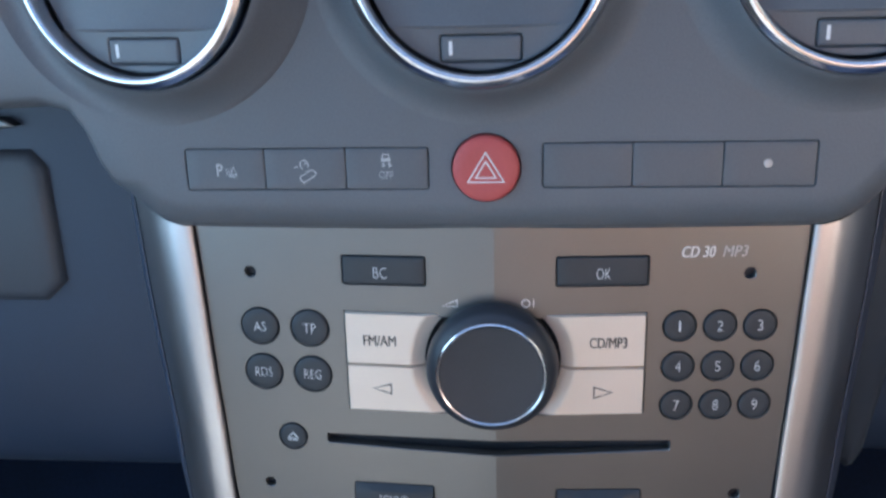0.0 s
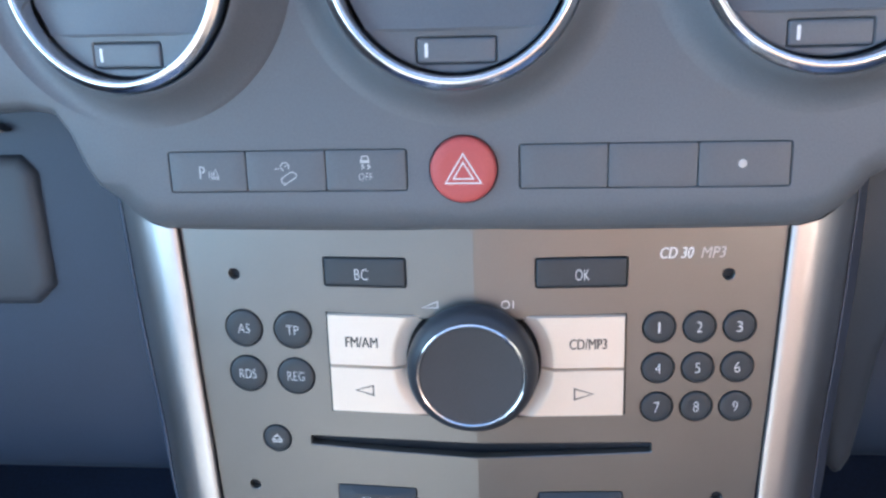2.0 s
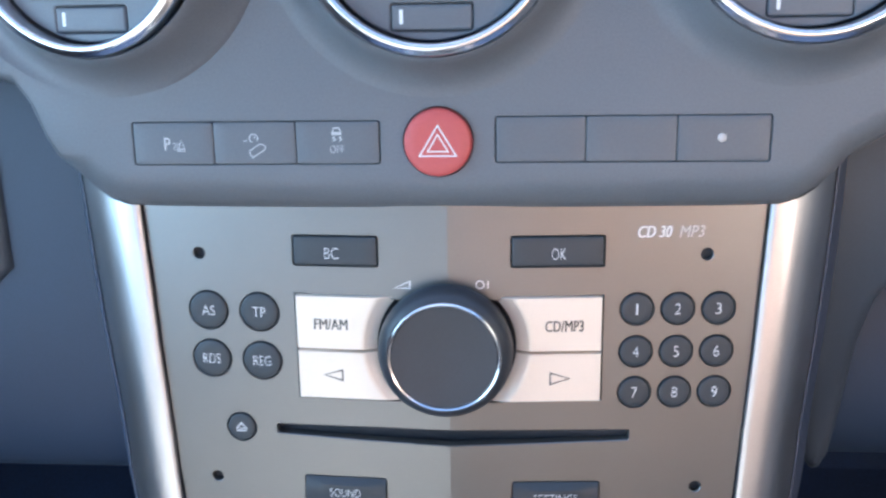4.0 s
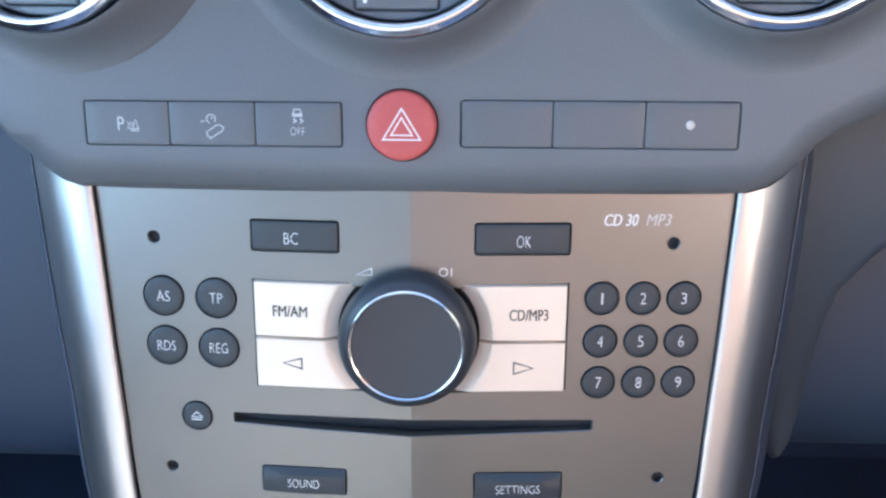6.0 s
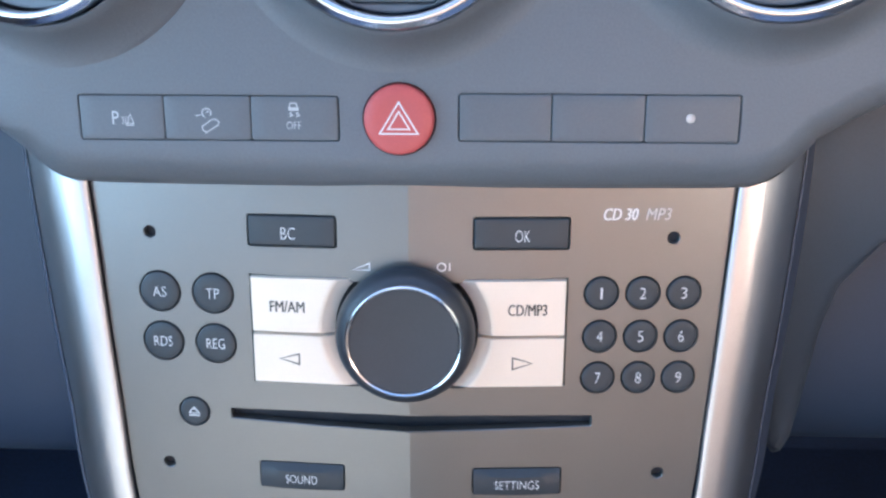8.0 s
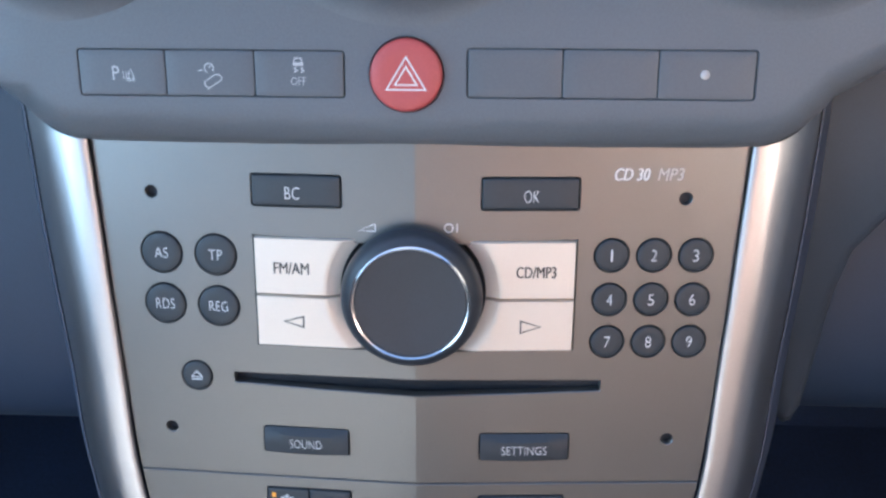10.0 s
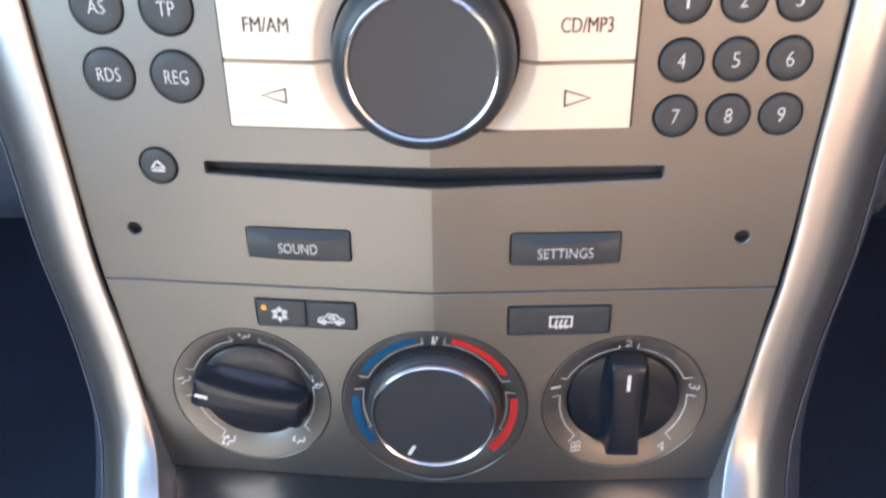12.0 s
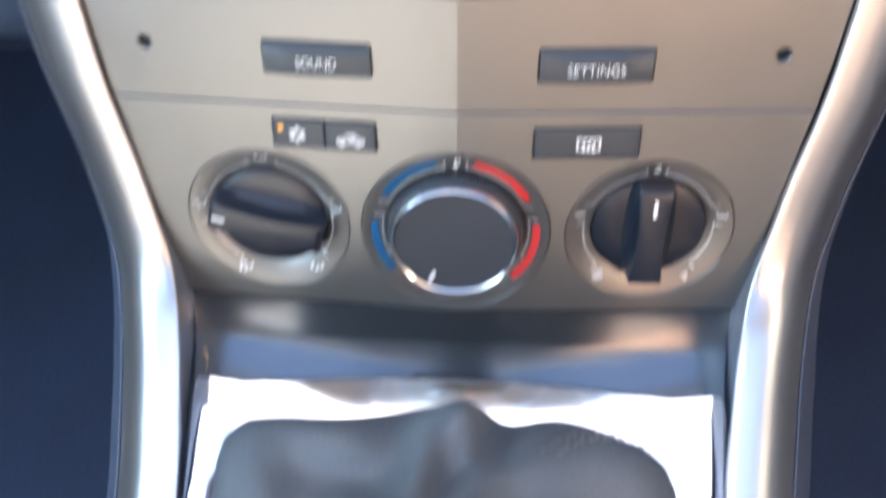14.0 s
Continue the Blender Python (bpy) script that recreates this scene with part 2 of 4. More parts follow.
def lettering(body, x, z, w, h, y, turn=0.0, slant=0.0, weight=0.0, bold=0.0):
    """Writing in the built-in font, w by h, centred on (x, z), a little proud of depth y."""
    cu = bpy.data.curves.new("lettering", "FONT")
    cu.body, cu.extrude, cu.shear, cu.offset, cu.resolution_u = body, 0.02, slant, weight, 3
    tmp = new("lettering", cu)
    me = bpy.data.meshes.new_from_object(tmp.evaluated_get(bpy.context.evaluated_depsgraph_get()))
    bpy.data.objects.remove(tmp)
    bpy.data.curves.remove(cu)
    bm = bmesh.new()
    bm.from_mesh(me)
    bpy.data.meshes.remove(me)
    xs, ys = [v.co.x for v in bm.verts], [v.co.y for v in bm.verts]
    cx, cy, kx, ky = (min(xs) + max(xs)) / 2, (min(ys) + max(ys)) / 2, w / (max(xs) - min(xs)), h / (max(ys) - min(ys))
    c, s = math.cos(radians(turn)), math.sin(radians(turn))
    for v in bm.verts:
        px, pz = (v.co.x - cx) * kx, (v.co.y - cy) * ky
        v.co = (x + px * c - pz * s, y - 0.00006 - v.co.z * 0.003, z + px * s + pz * c)
    if bold:
        more = bmesh.ops.duplicate(bm, geom=bm.verts[:] + bm.edges[:] + bm.faces[:])["geom"]
        for v in more:
            if isinstance(v, bmesh.types.BMVert):
                v.co += Vector((bold, 0.00002, 0))
    return bm


def arc(x, z, r, a0, a1, n=14):
    return [(x + r * math.cos(radians(a0 + (a1 - a0) * i / n)), z + r * math.sin(radians(a0 + (a1 - a0) * i / n))) for i in range(n + 1)]


MM = 0.001


def mm(points):
    return [(x * MM, z * MM) for x, z in points]


# ---- cabin shell ----
def box(x0, y0, z0, x1, y1, z1, bevel=0.0):
    bm = bmesh.new()
    bmesh.ops.create_cube(bm, size=1)
    for v in bm.verts:
        v.co = ((x0 + x1) / 2 + v.co.x * (x1 - x0), (y0 + y1) / 2 + v.co.y * (y1 - y0), (z0 + z1) / 2 + v.co.z * (z1 - z0))
    if bevel:
        bmesh.ops.bevel(bm, geom=bm.edges[:], offset=bevel, segments=3, affect="EDGES", profile=0.5)
    return bm


ID = Matrix.Identity(4)


def shell(name, bm, mat, label, category):
    return solo(name, bm, mat, (0, 0, 0), label, category, kind="structure", frame_of=ID, smooth=30)


shell("floor", box(-0.80, -2.30, -0.05, 0.80, 0.95, 0.0), CARPET, "dark carpet of the cabin floor", "floor")
shell("wall_front", box(-0.80, 0.90, 0.0, 0.80, 0.95, 0.82), CARPET, "dark bulkhead behind the dashboard", "wall")
shell("wall_west", box(-0.80, -2.30, 0.0, -0.75, 0.90, 0.70), DOOR, "dark grey door trim below the windows", "wall")
shell("wall_east", box(0.75, -2.30, 0.0, 0.80, 0.90, 0.70), DOOR, "dark grey door trim below the windows", "wall")
shell("wall_south", box(-0.75, -2.30, 0.0, 0.75, -2.22, 0.86), GREY, "grey rear wall of the cabin", "wall")
# Unseen roof; the opening is added so that sun reaches the panels behind.
roof = plate([(-0.8, -2.3), (0.8, -2.3), (0.8, -0.22), (-0.8, -0.22)], [rounded(-0.68, -0.92, 0.46, -0.34, 0.06)], 0.0, 0.05, 0.006)
roof.transform(Matrix(((1, 0, 0, 0), (0, 0, 1, 0), (0, 1, 0, 1.20), (0, 0, 0, 1))))
shell("ceiling", roof, LINER, "unseen pale grey roof lining with an added opening for the sun", "ceiling")
# Unseen panels in the seats' place, added to colour what the silver parts reflect.
shell("wall_reflector_west", box(-0.72, -1.10, 0.585, -0.02, -0.98, 0.80, 0.03), GREY, "unseen grey panel behind the camera, added for reflections", "seat back")
shell("wall_reflector_base_west", box(-0.72, -1.10, 0.10, -0.02, -0.98, 0.58, 0.02), CREAM, "unseen cream panel that brightens the fascia's left reflections", "seat back")
shell("wall_reflector_east", box(0.02, -1.10, 0.785, 0.72, -0.98, 0.93, 0.03), TAN, "unseen tan panel that warms the fascia's right reflections", "seat back")
shell("wall_reflector_top_east", box(0.16, -1.09, 0.935, 0.52, -0.99, 1.07, 0.04), TAN, "unseen tan block that adds a warm glow to the reflections", "headrest")
shell("wall_reflector_middle_east", box(0.02, -1.10, 0.50, 0.72, -0.98, 0.78, 0.02), BEIGE, "unseen beige panel behind the camera, added for reflections", "seat back")
shell("wall_reflector_base_east", box(0.02, -1.10, 0.10, 0.36, -0.98, 0.495, 0.02), BROWN, "unseen brown panel behind the camera, added for reflections", "seat back")
shell("wall_reflector_dark_east", box(0.365, -1.10, 0.10, 0.72, -0.97, 0.495, 0.02), DOOR, "unseen dark panel that dims the lower right reflections", "seat back")

# unseen blocker, added to keep sky out of the right side
shell("wall_blocker_east", box(1.0, -2.3, 0.0, 1.05, 0.95, 1.5), DOOR, "unseen dark panel added outside to block the sky", "wall")

# ---- dashboard ----
DF = -0.0115  # depth of the dashboard's front face
VENTS = ((-0.1085, 0.1722), (-0.003, 0.1713), (0.109, 0.1738))
OUTLINE = mm([(-101, 80.1), (-50, 79.1), (0, 78.5), (50, 79.1), (101, 80.1), (110, 80.6), (116, 82.6), (122, 86.5), (128, 92.5), (131, 96.5), (136, 99.5), (142, 103), (152, 108), (170, 112), (700, 116), (700, 235), (-700, 235), (-700, 124), (-170, 123), (-152, 124), (-144, 122), (-140, 116), (-136, 105), (-132, 98), (-128, 92.5), (-122, 86.5), (-116, 82.6), (-110, 80.6)])
SWITCHES = ((-102.3, -75.6), (-75.6, -48.3), (-48.3, -21.0), (16.5, 45.0), (45.0, 73.5), (73.5, 102.3))
HAZARD = (-0.0020, 0.1038, 0.0109)


def dashboard_front():
    bm = bmesh.new()
    edges = []
    steps = ((12.8, DF), (10.2, DF + 0.0006), (7.6, DF + 0.0020), (4.6, DF + 0.0044), (2.2, DF + 0.0078), (0.7, DF + 0.0120), (0.0, DF + 0.0170), (0.0, 0.09))
    inward = grown(OUTLINE, -0.001)
    # the rim is narrower where the driver side's vent comes close to it
    breadth = [0.42 if x < -0.13 else 1.0 for x, z in OUTLINE]
    prev = None
    for inset, y in steps:
        cur = ring_of(bm, [(p[0] + (q[0] - p[0]) * inset * w, p[1] + (q[1] - p[1]) * inset * w) for p, q, w in zip(OUTLINE, inward, breadth)], y)
        if prev:
            bridge(bm, prev, cur)
        else:
            edges += [bm.edges.new((cur[i], cur[(i + 1) % len(cur)])) for i in range(len(cur))]
        prev = cur
    holes = [circle(x, z, 0.0535, 72) for x, z in VENTS]
    holes += [rounded(-0.1026, 0.0967, -0.0207, 0.1108, 0.0012), rounded(0.0162, 0.0970, 0.1026, 0.1118, 0.0012), circle(*HAZARD[:2], HAZARD[2] + 0.0004)]
    for k, h in enumerate(holes):
        a = ring_of(bm, grown(h, 0.00025) if k > 2 else h, DF)
        edges += [bm.edges.new((a[i], a[(i + 1) % len(a)])) for i in range(len(a))]
        if k < 3:
            continue
        b, c = ring_of(bm, h, DF + 0.0003), ring_of(bm, h, DF + 0.0036)
        bridge(bm, a, b)
        bridge(bm, b, c)
    bmesh.ops.triangle_fill(bm, use_beauty=True, edges=edges)
    return bm


dash = thing("dashboard", (0, 0, 0.1), "dark grey grained plastic centre of a car dashboard", "dashboard")
part("front_moulding", dashboard_front(), DASH, dash)
part("backing", box(-0.108, DF + 0.0035, 0.092, 0.108, DF + 0.009, 0.116), DASH, dash)


def air_vent(lean=0.0):
    """A vent; lean turns ring and face about the upright, and the collar follows towards its rim."""
    root = thing("air_vent", (0, 0, 0), "round dashboard air vent with a chrome ring", "air vent", "dashboard air vents")
    bm = lathe(0, 0, [(0.0540, 0.0010), (0.0535, 0.0), (0.0520, -0.0002), (0.0500, -0.0009), (0.0475, -0.0024), (0.0450, -0.0052), (0.0430, -0.0086), (0.0416, -0.0110), (0.0408, -0.0116), (0.0402, -0.0100), (0.0402, 0.01)], 72)
    for v in bm.verts:
        r = math.hypot(v.co.x, v.co.z)
        v.co.y -= v.co.x * math.tan(radians(lean)) * min(1.0, max(0.0, (0.0535 - r) / 0.0095))
    collar = part("collar", bm, DASH, root)
    collar.matrix_local = pose(0, 0, 0, 0, 0, lean)
    ring = [(0.0403, -0.0085), (0.0404, -0.0116), (0.0403, -0.0121), (0.0400, -0.0124), (0.0396, -0.0126), (0.0390, -0.0132), (0.0383, -0.0136), (0.0376, -0.0137), (0.0370, -0.0135), (0.0366, -0.0130), (0.0364, -0.0121), (0.0363, -0.0108), (0.0363, 0.004)]
    part("chrome_ring", lathe(0, 0, ring, 96), CHROME, root, "bright chrome ring", 50)
    part("barrel", lathe(0, 0, [(0.0356, -0.004), (0.0356, 0.006), (0.030, 0.012), (0.0, 0.013)], 64), SWITCH, root)
    seg = [(0.0356 * math.cos(radians(a)), 0.0356 * math.sin(radians(a))) for a in np.linspace(217, 323, 26)]
    hole = rounded(-0.0124, -0.0328, 0.0128, -0.0246, 0.0010)
    part("face_plate", plate(seg, [hole], -0.0068, 0.008, 0.0005), SWITCH, root)
    for z in (-0.0222, -0.0100, 0.0022, 0.0144):
        rows = []
        for y, dz in ((0.004, -0.0006), (-0.0034, -0.0004), (-0.0040, 0.0004), (-0.0036, 0.0014), (-0.0030, 0.0100), (-0.0024, 0.0122), (0.004, 0.0125)):
            row = []
            for u in np.linspace(-1, 1, 15):
                zz = z + dz + 0.0030 * (1 - u * u) * (z > -0.02)
                row.append((math.sqrt(0.0354 ** 2 - zz * zz) * u, y - 0.0016 * (1 - u * u) - (0.0026 if z < -0.02 else 0.0010), zz))
            rows.append(row)
        part("slat", grid(rows + [rows[0]]), SWITCH, root)
    roller = part("thumb_roller", block(rounded(-0.0121, -0.0325, 0.0125, -0.0249, 0.0008), -0.0072, 0.002, 0.0008), SWITCH, root)
    part("white_mark", filled([rounded(-0.0097, -0.0307, -0.0086, -0.0264, 0.0003)], -0.00722), WHITE, roller, "white mark")
    return root


vent = air_vent(10.0)
vent.matrix_world = BASE @ pose(VENTS[0][0], DF, VENTS[0][1], 0, 0, -10)
vent = air_vent()
vent.matrix_world = BASE @ pose(VENTS[1][0], DF, VENTS[1][1])
copy_thing(vent, BASE @ pose(VENTS[2][0], DF, VENTS[2][1]))


# ---- switches ----
def icon_parking(y):
    x, z = -0.0904, 0.1036
    bm = lettering("P", x - 0.0006, z, 0.0021, 0.0042, y)
    parts = strokes([arc(x - 0.0001 + k * 0.0008, z - 0.0007, 0.0019, -38, 38, 6) for k in range(3)], 0.00022, y)
    tri = strokes([mm([(-87.8, 101.9), (-85.4, 101.9), (-86.3, 104.8), (-87.2, 102.6)]), mm([(-88.0, 101.3), (-85.2, 101.3)])], 0.0003, y)
    return bm, parts, tri


def icon_descent(y):
    car = [mm([(x + 0.6, z + 0.7) for x, z in ((-64.4, 100.4), (-61.2, 102.6), (-60.0, 102.7), (-59.0, 101.9), (-59.3, 100.8), (-62.9, 98.7), (-64.1, 99.1), (-64.4, 100.4))]), mm([(-63.0, 98.9), (-58.9, 101.5)])]
    dial = [arc(-0.0622, 0.1053, 0.0014, -40, 250, 12), mm([(-65.6, 104.4), (-64.2, 104.7)]), mm([(-62.2, 105.3), (-61.6, 105.9)])]
    return (strokes(car, 0.00035, y), strokes(dial, 0.00035, y))


def icon_traction(y):
    roof = strokes([mm([(-36.2, 107.1), (-35.8, 108.5), (-34.0, 108.5), (-33.6, 107.1)])], 0.00036, y)
    body = filled([mm([(-36.5, 106.2), (-33.3, 106.2), (-33.3, 107.2), (-36.5, 107.2)])], y)
    skid = strokes([mm([(-35.5 + d, 105.8), (-36.1 + d, 105.3), (-35.2 + d, 104.8), (-36.2 + d, 104.2)]) for d in (0, 2.1)], 0.00036, y)
    return roof, body, skid, lettering("OFF", -0.0349, 0.1016, 0.0046, 0.0025, y, weight=-0.015)


def switch(x0, x1, z0, z1, label, icon=None):
    at = ((x0 + x1) / 2 * MM, DF, (z0 + z1) / 2 * MM)
    root = thing("push_switch", at, label, "switch", "dashboard switches")
    cap = part("cap", block(rounded(x0 * MM + 0.00012, z0 * MM - 0.0002, x1 * MM - 0.00012, z1 * MM + 0.0002, 0.0008), DF - 0.0002, DF + 0.0034, 0.0004), SWITCH, root)
    if icon:
        for bm in icon(DF - 0.0001):
            part("symbol", bm, FAINT, cap, "white printed symbol")
    return root


for (x0, x1), icon, words in zip(SWITCHES[:3], (icon_parking, icon_descent, icon_traction), ("parking sensor", "hill descent", "traction control")):
    switch(x0, x1, 97.1, 110.4, f"flat dark grey {words} switch with a white symbol", icon)
for x0, x1 in SWITCHES[3:5]:
    switch(x0, x1, 97.4, 111.4, "blank dark grey switch cap in the dashboard")
dot_switch = switch(*SWITCHES[5], 97.4, 111.4, "dark grey switch cap with one pale indicator dot")
part("indicator_dot", lathe(0.0873, 0.1046, [(0.0014, DF + 0.001), (0.0014, DF - 0.0003), (0.0010, DF - 0.0006), (0, DF - 0.0007)], 20), DOT, dot_switch, "small pale dot")

hx, hz, hr = HAZARD
haz = thing("hazard_switch", (hx, DF, hz), "round red hazard light switch with white triangles", "switch")
cap = part("cap", lathe(hx, hz, [(hr, DF + 0.006), (hr, DF - 0.0018), (hr - 0.0003, DF - 0.0024), (hr - 0.0010, DF - 0.0028), (hr * 0.6, DF - 0.0027), (hr * 0.3, DF - 0.0026), (0, DF - 0.0026)], 64), RED, haz)
for r in (0.0068, 0.0038):
    tri = [(hx + r * math.cos(radians(a)), hz - 0.0010 + r * math.sin(radians(a)) * 0.95) for a in (90, 210, 330, 90)]
    part("triangle", strokes([tri], 0.00045, DF - 0.00265), WHITE, cap, "white triangle outline")

# ---- radio ----
HALF = ((-125, 88.0), (-111, 90.6), (-85, 94.4), (-45, 98.7), (-33, 100.6), (28, 104.2), (81, 107.0), (100, 108.0))


def half_width(z):
    """Half width of the fascia at the height z, in mm."""
    return float(np.interp(z, [h[0] for h in HALF], [h[1] for h in HALF]))


def sides(z0, z1, gap=0.0, n=7):
    zs = [z0 + (z1 - z0) * i / n for i in range(n + 1)]
    right = [(half_width(z) - gap, z) for z in zs]
    return mm(right + [(-x, z) for x, z in right[::-1]])


radio = thing("car_radio", (0, 0, 0.02), "satin silver car radio with disc slot and round knob", "car radio")
WIDE_KEYS = {"BC": (-53.8, 60.2, -23.9, 71.0), "OK": (21.3, 60.2, 53.0, 71.0)}
LOW_KEYS = {"SOUND": (-53.6, -28.9, -23.3, -19.0), "SETTINGS": (22.0, -29.4, 53.0, -19.3)}
ROUND_KEYS = {"AS": (-85.6, 43.2, 6.9), "TP": (-67.0, 43.0, 6.9), "RDS": (-85.6, 25.2, 6.9), "REG": (-67.0, 24.9, 6.9)}
for k in range(9):
    ROUND_KEYS[str(k + 1)] = ((64.3, 78.2, 92.0)[k % 3], (45.0, 29.7, 14.7)[k // 3], 5.5)
EJECT = (-76.4, -1.0, 5.2)
KX, KZ = -0.9, 32.0
PINS = ((-87.6, 64.0), (87.3, 64.0), (-87.0, -21.3), (87.2, -21.8))
SLOT = mm([(-62.6, -2.9), (-30, -4.3), (0, -5.0), (30, -4.4), (62.6, -3.4), (62.9, -3.0), (62.9, 0.1), (62.6, 0.4), (0, 0.8), (-62.6, 0.7), (-63, 0.3), (-63, -2.5)])
holes = [rounded(a * MM, b * MM, c * MM, d * MM, 0.0010) for a, b, c, d in list(WIDE_KEYS.values()) + list(LOW_KEYS.values())]
holes += [circle(x * MM, z * MM, r * MM + 0.0003, 36) for x, z, r in list(ROUND_KEYS.values()) + [EJECT]]
holes += [circle(x * MM, z * MM, 0.0020, 20) for x, z in PINS] + [SLOT]
holes += [mm([(-53.9, 11.6), (-16.5, 11.4), (15.5, 11.4), (52.9, 11.9), (52.9, 50.2), (17, 48.6), (-17.5, 48.6), (-53.9, 50.2)])]
part("faceplate", warp(plate(sides(-38.5, 82.0), holes, 0.0, 0.004, 0.0003)), SILVER, radio, "", 3)
part("chassis", box(-0.098, 0.0030, -0.036, 0.098, 0.05, 0.078, 0.001), VOID, radio)


def key_text(body, parent, x, z, w, h, y, mat=WHITE):
    part("lettering", warp(lettering(body, x * MM, z * MM, w * MM, h * MM, y, weight=0.0 if mat is BLACK else -0.017, bold=0.00016 if mat is BLACK else 0.0)), mat, parent, "white lettering" if mat is WHITE else "dark lettering")


for body, (a, b, c, d) in WIDE_KEYS.items():
    k = part("wide_key", warp(block(rounded(a * MM + 0.0003, b * MM + 0.0003, c * MM - 0.0003, d * MM - 0.0003, 0.0009), -0.0005, 0.004, 0.0006)), KEY, radio, "dark rectangular key")
    key_text(body, k, (a + c) / 2 + (-1.2 if body == "BC" else 0.3), (b + d) / 2 - 0.8, 4.8, 4.0, -0.0005)


def bulged_key(a, b, c, d, swell=0.0011):
    """A key whose face swells in the middle below a sloping top edge."""
    us = np.linspace(0, 1, 13)
    h = d - b
    rows = []
    for z, k, off in ((d, 0, 0.004), (d, 0, 0.0002), (d - 0.1 * h, 0.35, 0.0), (d - 0.25 * h, 1.0, 0.0), (b + 0.4 * h, 1.04, 0.0), (b + 0.10 * h, 1.0, 0.0), (b + 0.02 * h, 0.9, 0.0), (b, 0.6, 0.0002), (b, 0, 0.004)):
        rows.append([((a + (c - a) * u) * MM, off - k * (0.0010 + swell * (1 - (2 * u - 1) ** 2)), z * MM) for u in us])
    bm = grid(rows)
    for end in (0, -1):
        vs = [bm.verts.new(r[end]) for r in rows]
        bm.faces.new(vs)
    bmesh.ops.remove_doubles(bm, verts=bm.verts, dist=1e-7)
    return bm


for body, (a, b, c, d) in LOW_KEYS.items():
    k = part("wide_key", warp(bulged_key(a + 0.3, b + 0.3, c - 0.3, d - 0.3)), KEY, radio, "dark rectangular key")
    key_text(body, k, (a + c) / 2, (b + d) / 2 - 0.5, 11.2 if body == "SOUND" else 15.6, 3.15, -0.0022)

for body, (x, z, r) in ROUND_KEYS.items():
    k = part("round_key", warp(lathe(x * MM, z * MM, [(r * MM, 0.004), (r * MM, 0.0001), (r * MM - 0.0002, -0.0004), (r * MM - 0.0008, -0.0007), (r * 0.5 * MM, -0.0005), (0, -0.0004)], 36)), KEY, radio, "dark round key")
    w = {1: 1.9, 2: 4.6, 3: 6.4}[len(body)]
    if body == "1":
        w = 0.6
    key_text(body, k, x, z, w, 3.9 if len(body) == 1 else 3.6, -0.0005)
x, z, r = EJECT
k = part("round_key", warp(lathe(x * MM, z * MM, [(r * MM, 0.004), (r * MM, 0.0001), (r * MM - 0.0002, -0.0004), (r * MM - 0.0008, -0.0007), (r * 0.5 * MM, -0.0005), (0, -0.0004)], 36)), KEY, radio, "dark round eject key")
part("eject_symbol", warp(strokes([mm([(x - 1.9, z - 0.4), (x + 1.9, z - 0.4), (x, z + 1.6), (x - 1.9, z - 0.4)]), mm([(x - 1.9, z - 1.3), (x + 1.9, z - 1.3)])], 0.00045, -0.0005)), WHITE, k, "white eject symbol")


def quarter_key(left, upper):
    """One of the four pale keys that curve round the knob, with a scooped inner edge."""
    top, low = (49.8, 30.35) if upper else (29.6, 11.9)
    zs = [top, top - 0.25] + list(np.linspace(top - 1.2, low + 1.2, 9)) + [low + 0.25, low]
    outer = -53.5 if left else 52.5
    sign = -1 if left else 1
    rows = []
    for i, z in enumerate(zs):
        rim = 0.0006 if i in (0, len(zs) - 1) else 0.0
        row = [(outer * MM, 0.004, z * MM), (outer * MM, -0.0008 + rim, z * MM), ((outer - sign * 0.3) * MM, -0.0013 + rim, z * MM)]
        dz = z - KZ
        for r, y in ((30.0, -0.0016), (28.6, -0.0015), (28.2, -0.0012), (26.8, -0.0006), (25.4, 0.0001), (24.2, 0.0008)):
            x = KX + sign * math.sqrt(max(r * r - dz * dz, 4.0))
            row.append((x * MM, y + rim, z * MM))
        rows.append(row)
    back0 = [(p[0], 0.004, p[2]) for p in rows[0]]
    back1 = [(p[0], 0.004, p[2]) for p in rows[-1]]
    return warp(grid([back0] + rows + [back1]))


for left in (True, False):
    for upper in (True, False):
        k = part("quarter_key", quarter_key(left, upper), PALE, radio, "pale silver key")
        if upper:
            key_text("FM/AM" if left else "CD/MP3", k, -41.2 if left else 39.6, 39.6, 11.8 if left else 13.0, 3.9, -0.00145, BLACK)
        else:
            tri = [(-44.2, 20.9), (-37.6, 22.8), (-37.6, 19.0), (-44.2, 20.9)] if left else [(41.6, 20.6), (35.0, 22.7), (35.0, 18.5), (41.6, 20.6)]
            part("arrow", warp(strokes([mm(tri)], 0.0005, -0.00148)), BLACK, k, "dark arrow outline")

kx, kz = KX * MM, KZ * MM
knob = part("volume_knob", lathe(kx, kz, [(0.0219, 0.003), (0.0221, -0.0030), (0.0228, -0.0062), (0.0233, -0.0086), (0.0232, -0.0104), (0.0227, -0.0126), (0.0216, -0.0145), (0.0204, -0.0156), (0.0195, -0.0161), (0.0190, -0.0160)], 96), KNOB, radio, "dark knob with a thin chrome ring")
part("chrome_ring", lathe(kx, kz, [(0.0192, -0.0155), (0.0191, -0.0164), (0.0187, -0.0168), (0.0182, -0.0166), (0.0179, -0.0159)], 96), CHROME, knob, "thin chrome ring")
part("knob_face", lathe(kx, kz, [(0.0180, -0.0158), (0.0176, -0.0161), (0.012, -0.0155), (0.006, -0.0152), (0, -0.0151)], 72), KNOB, knob)
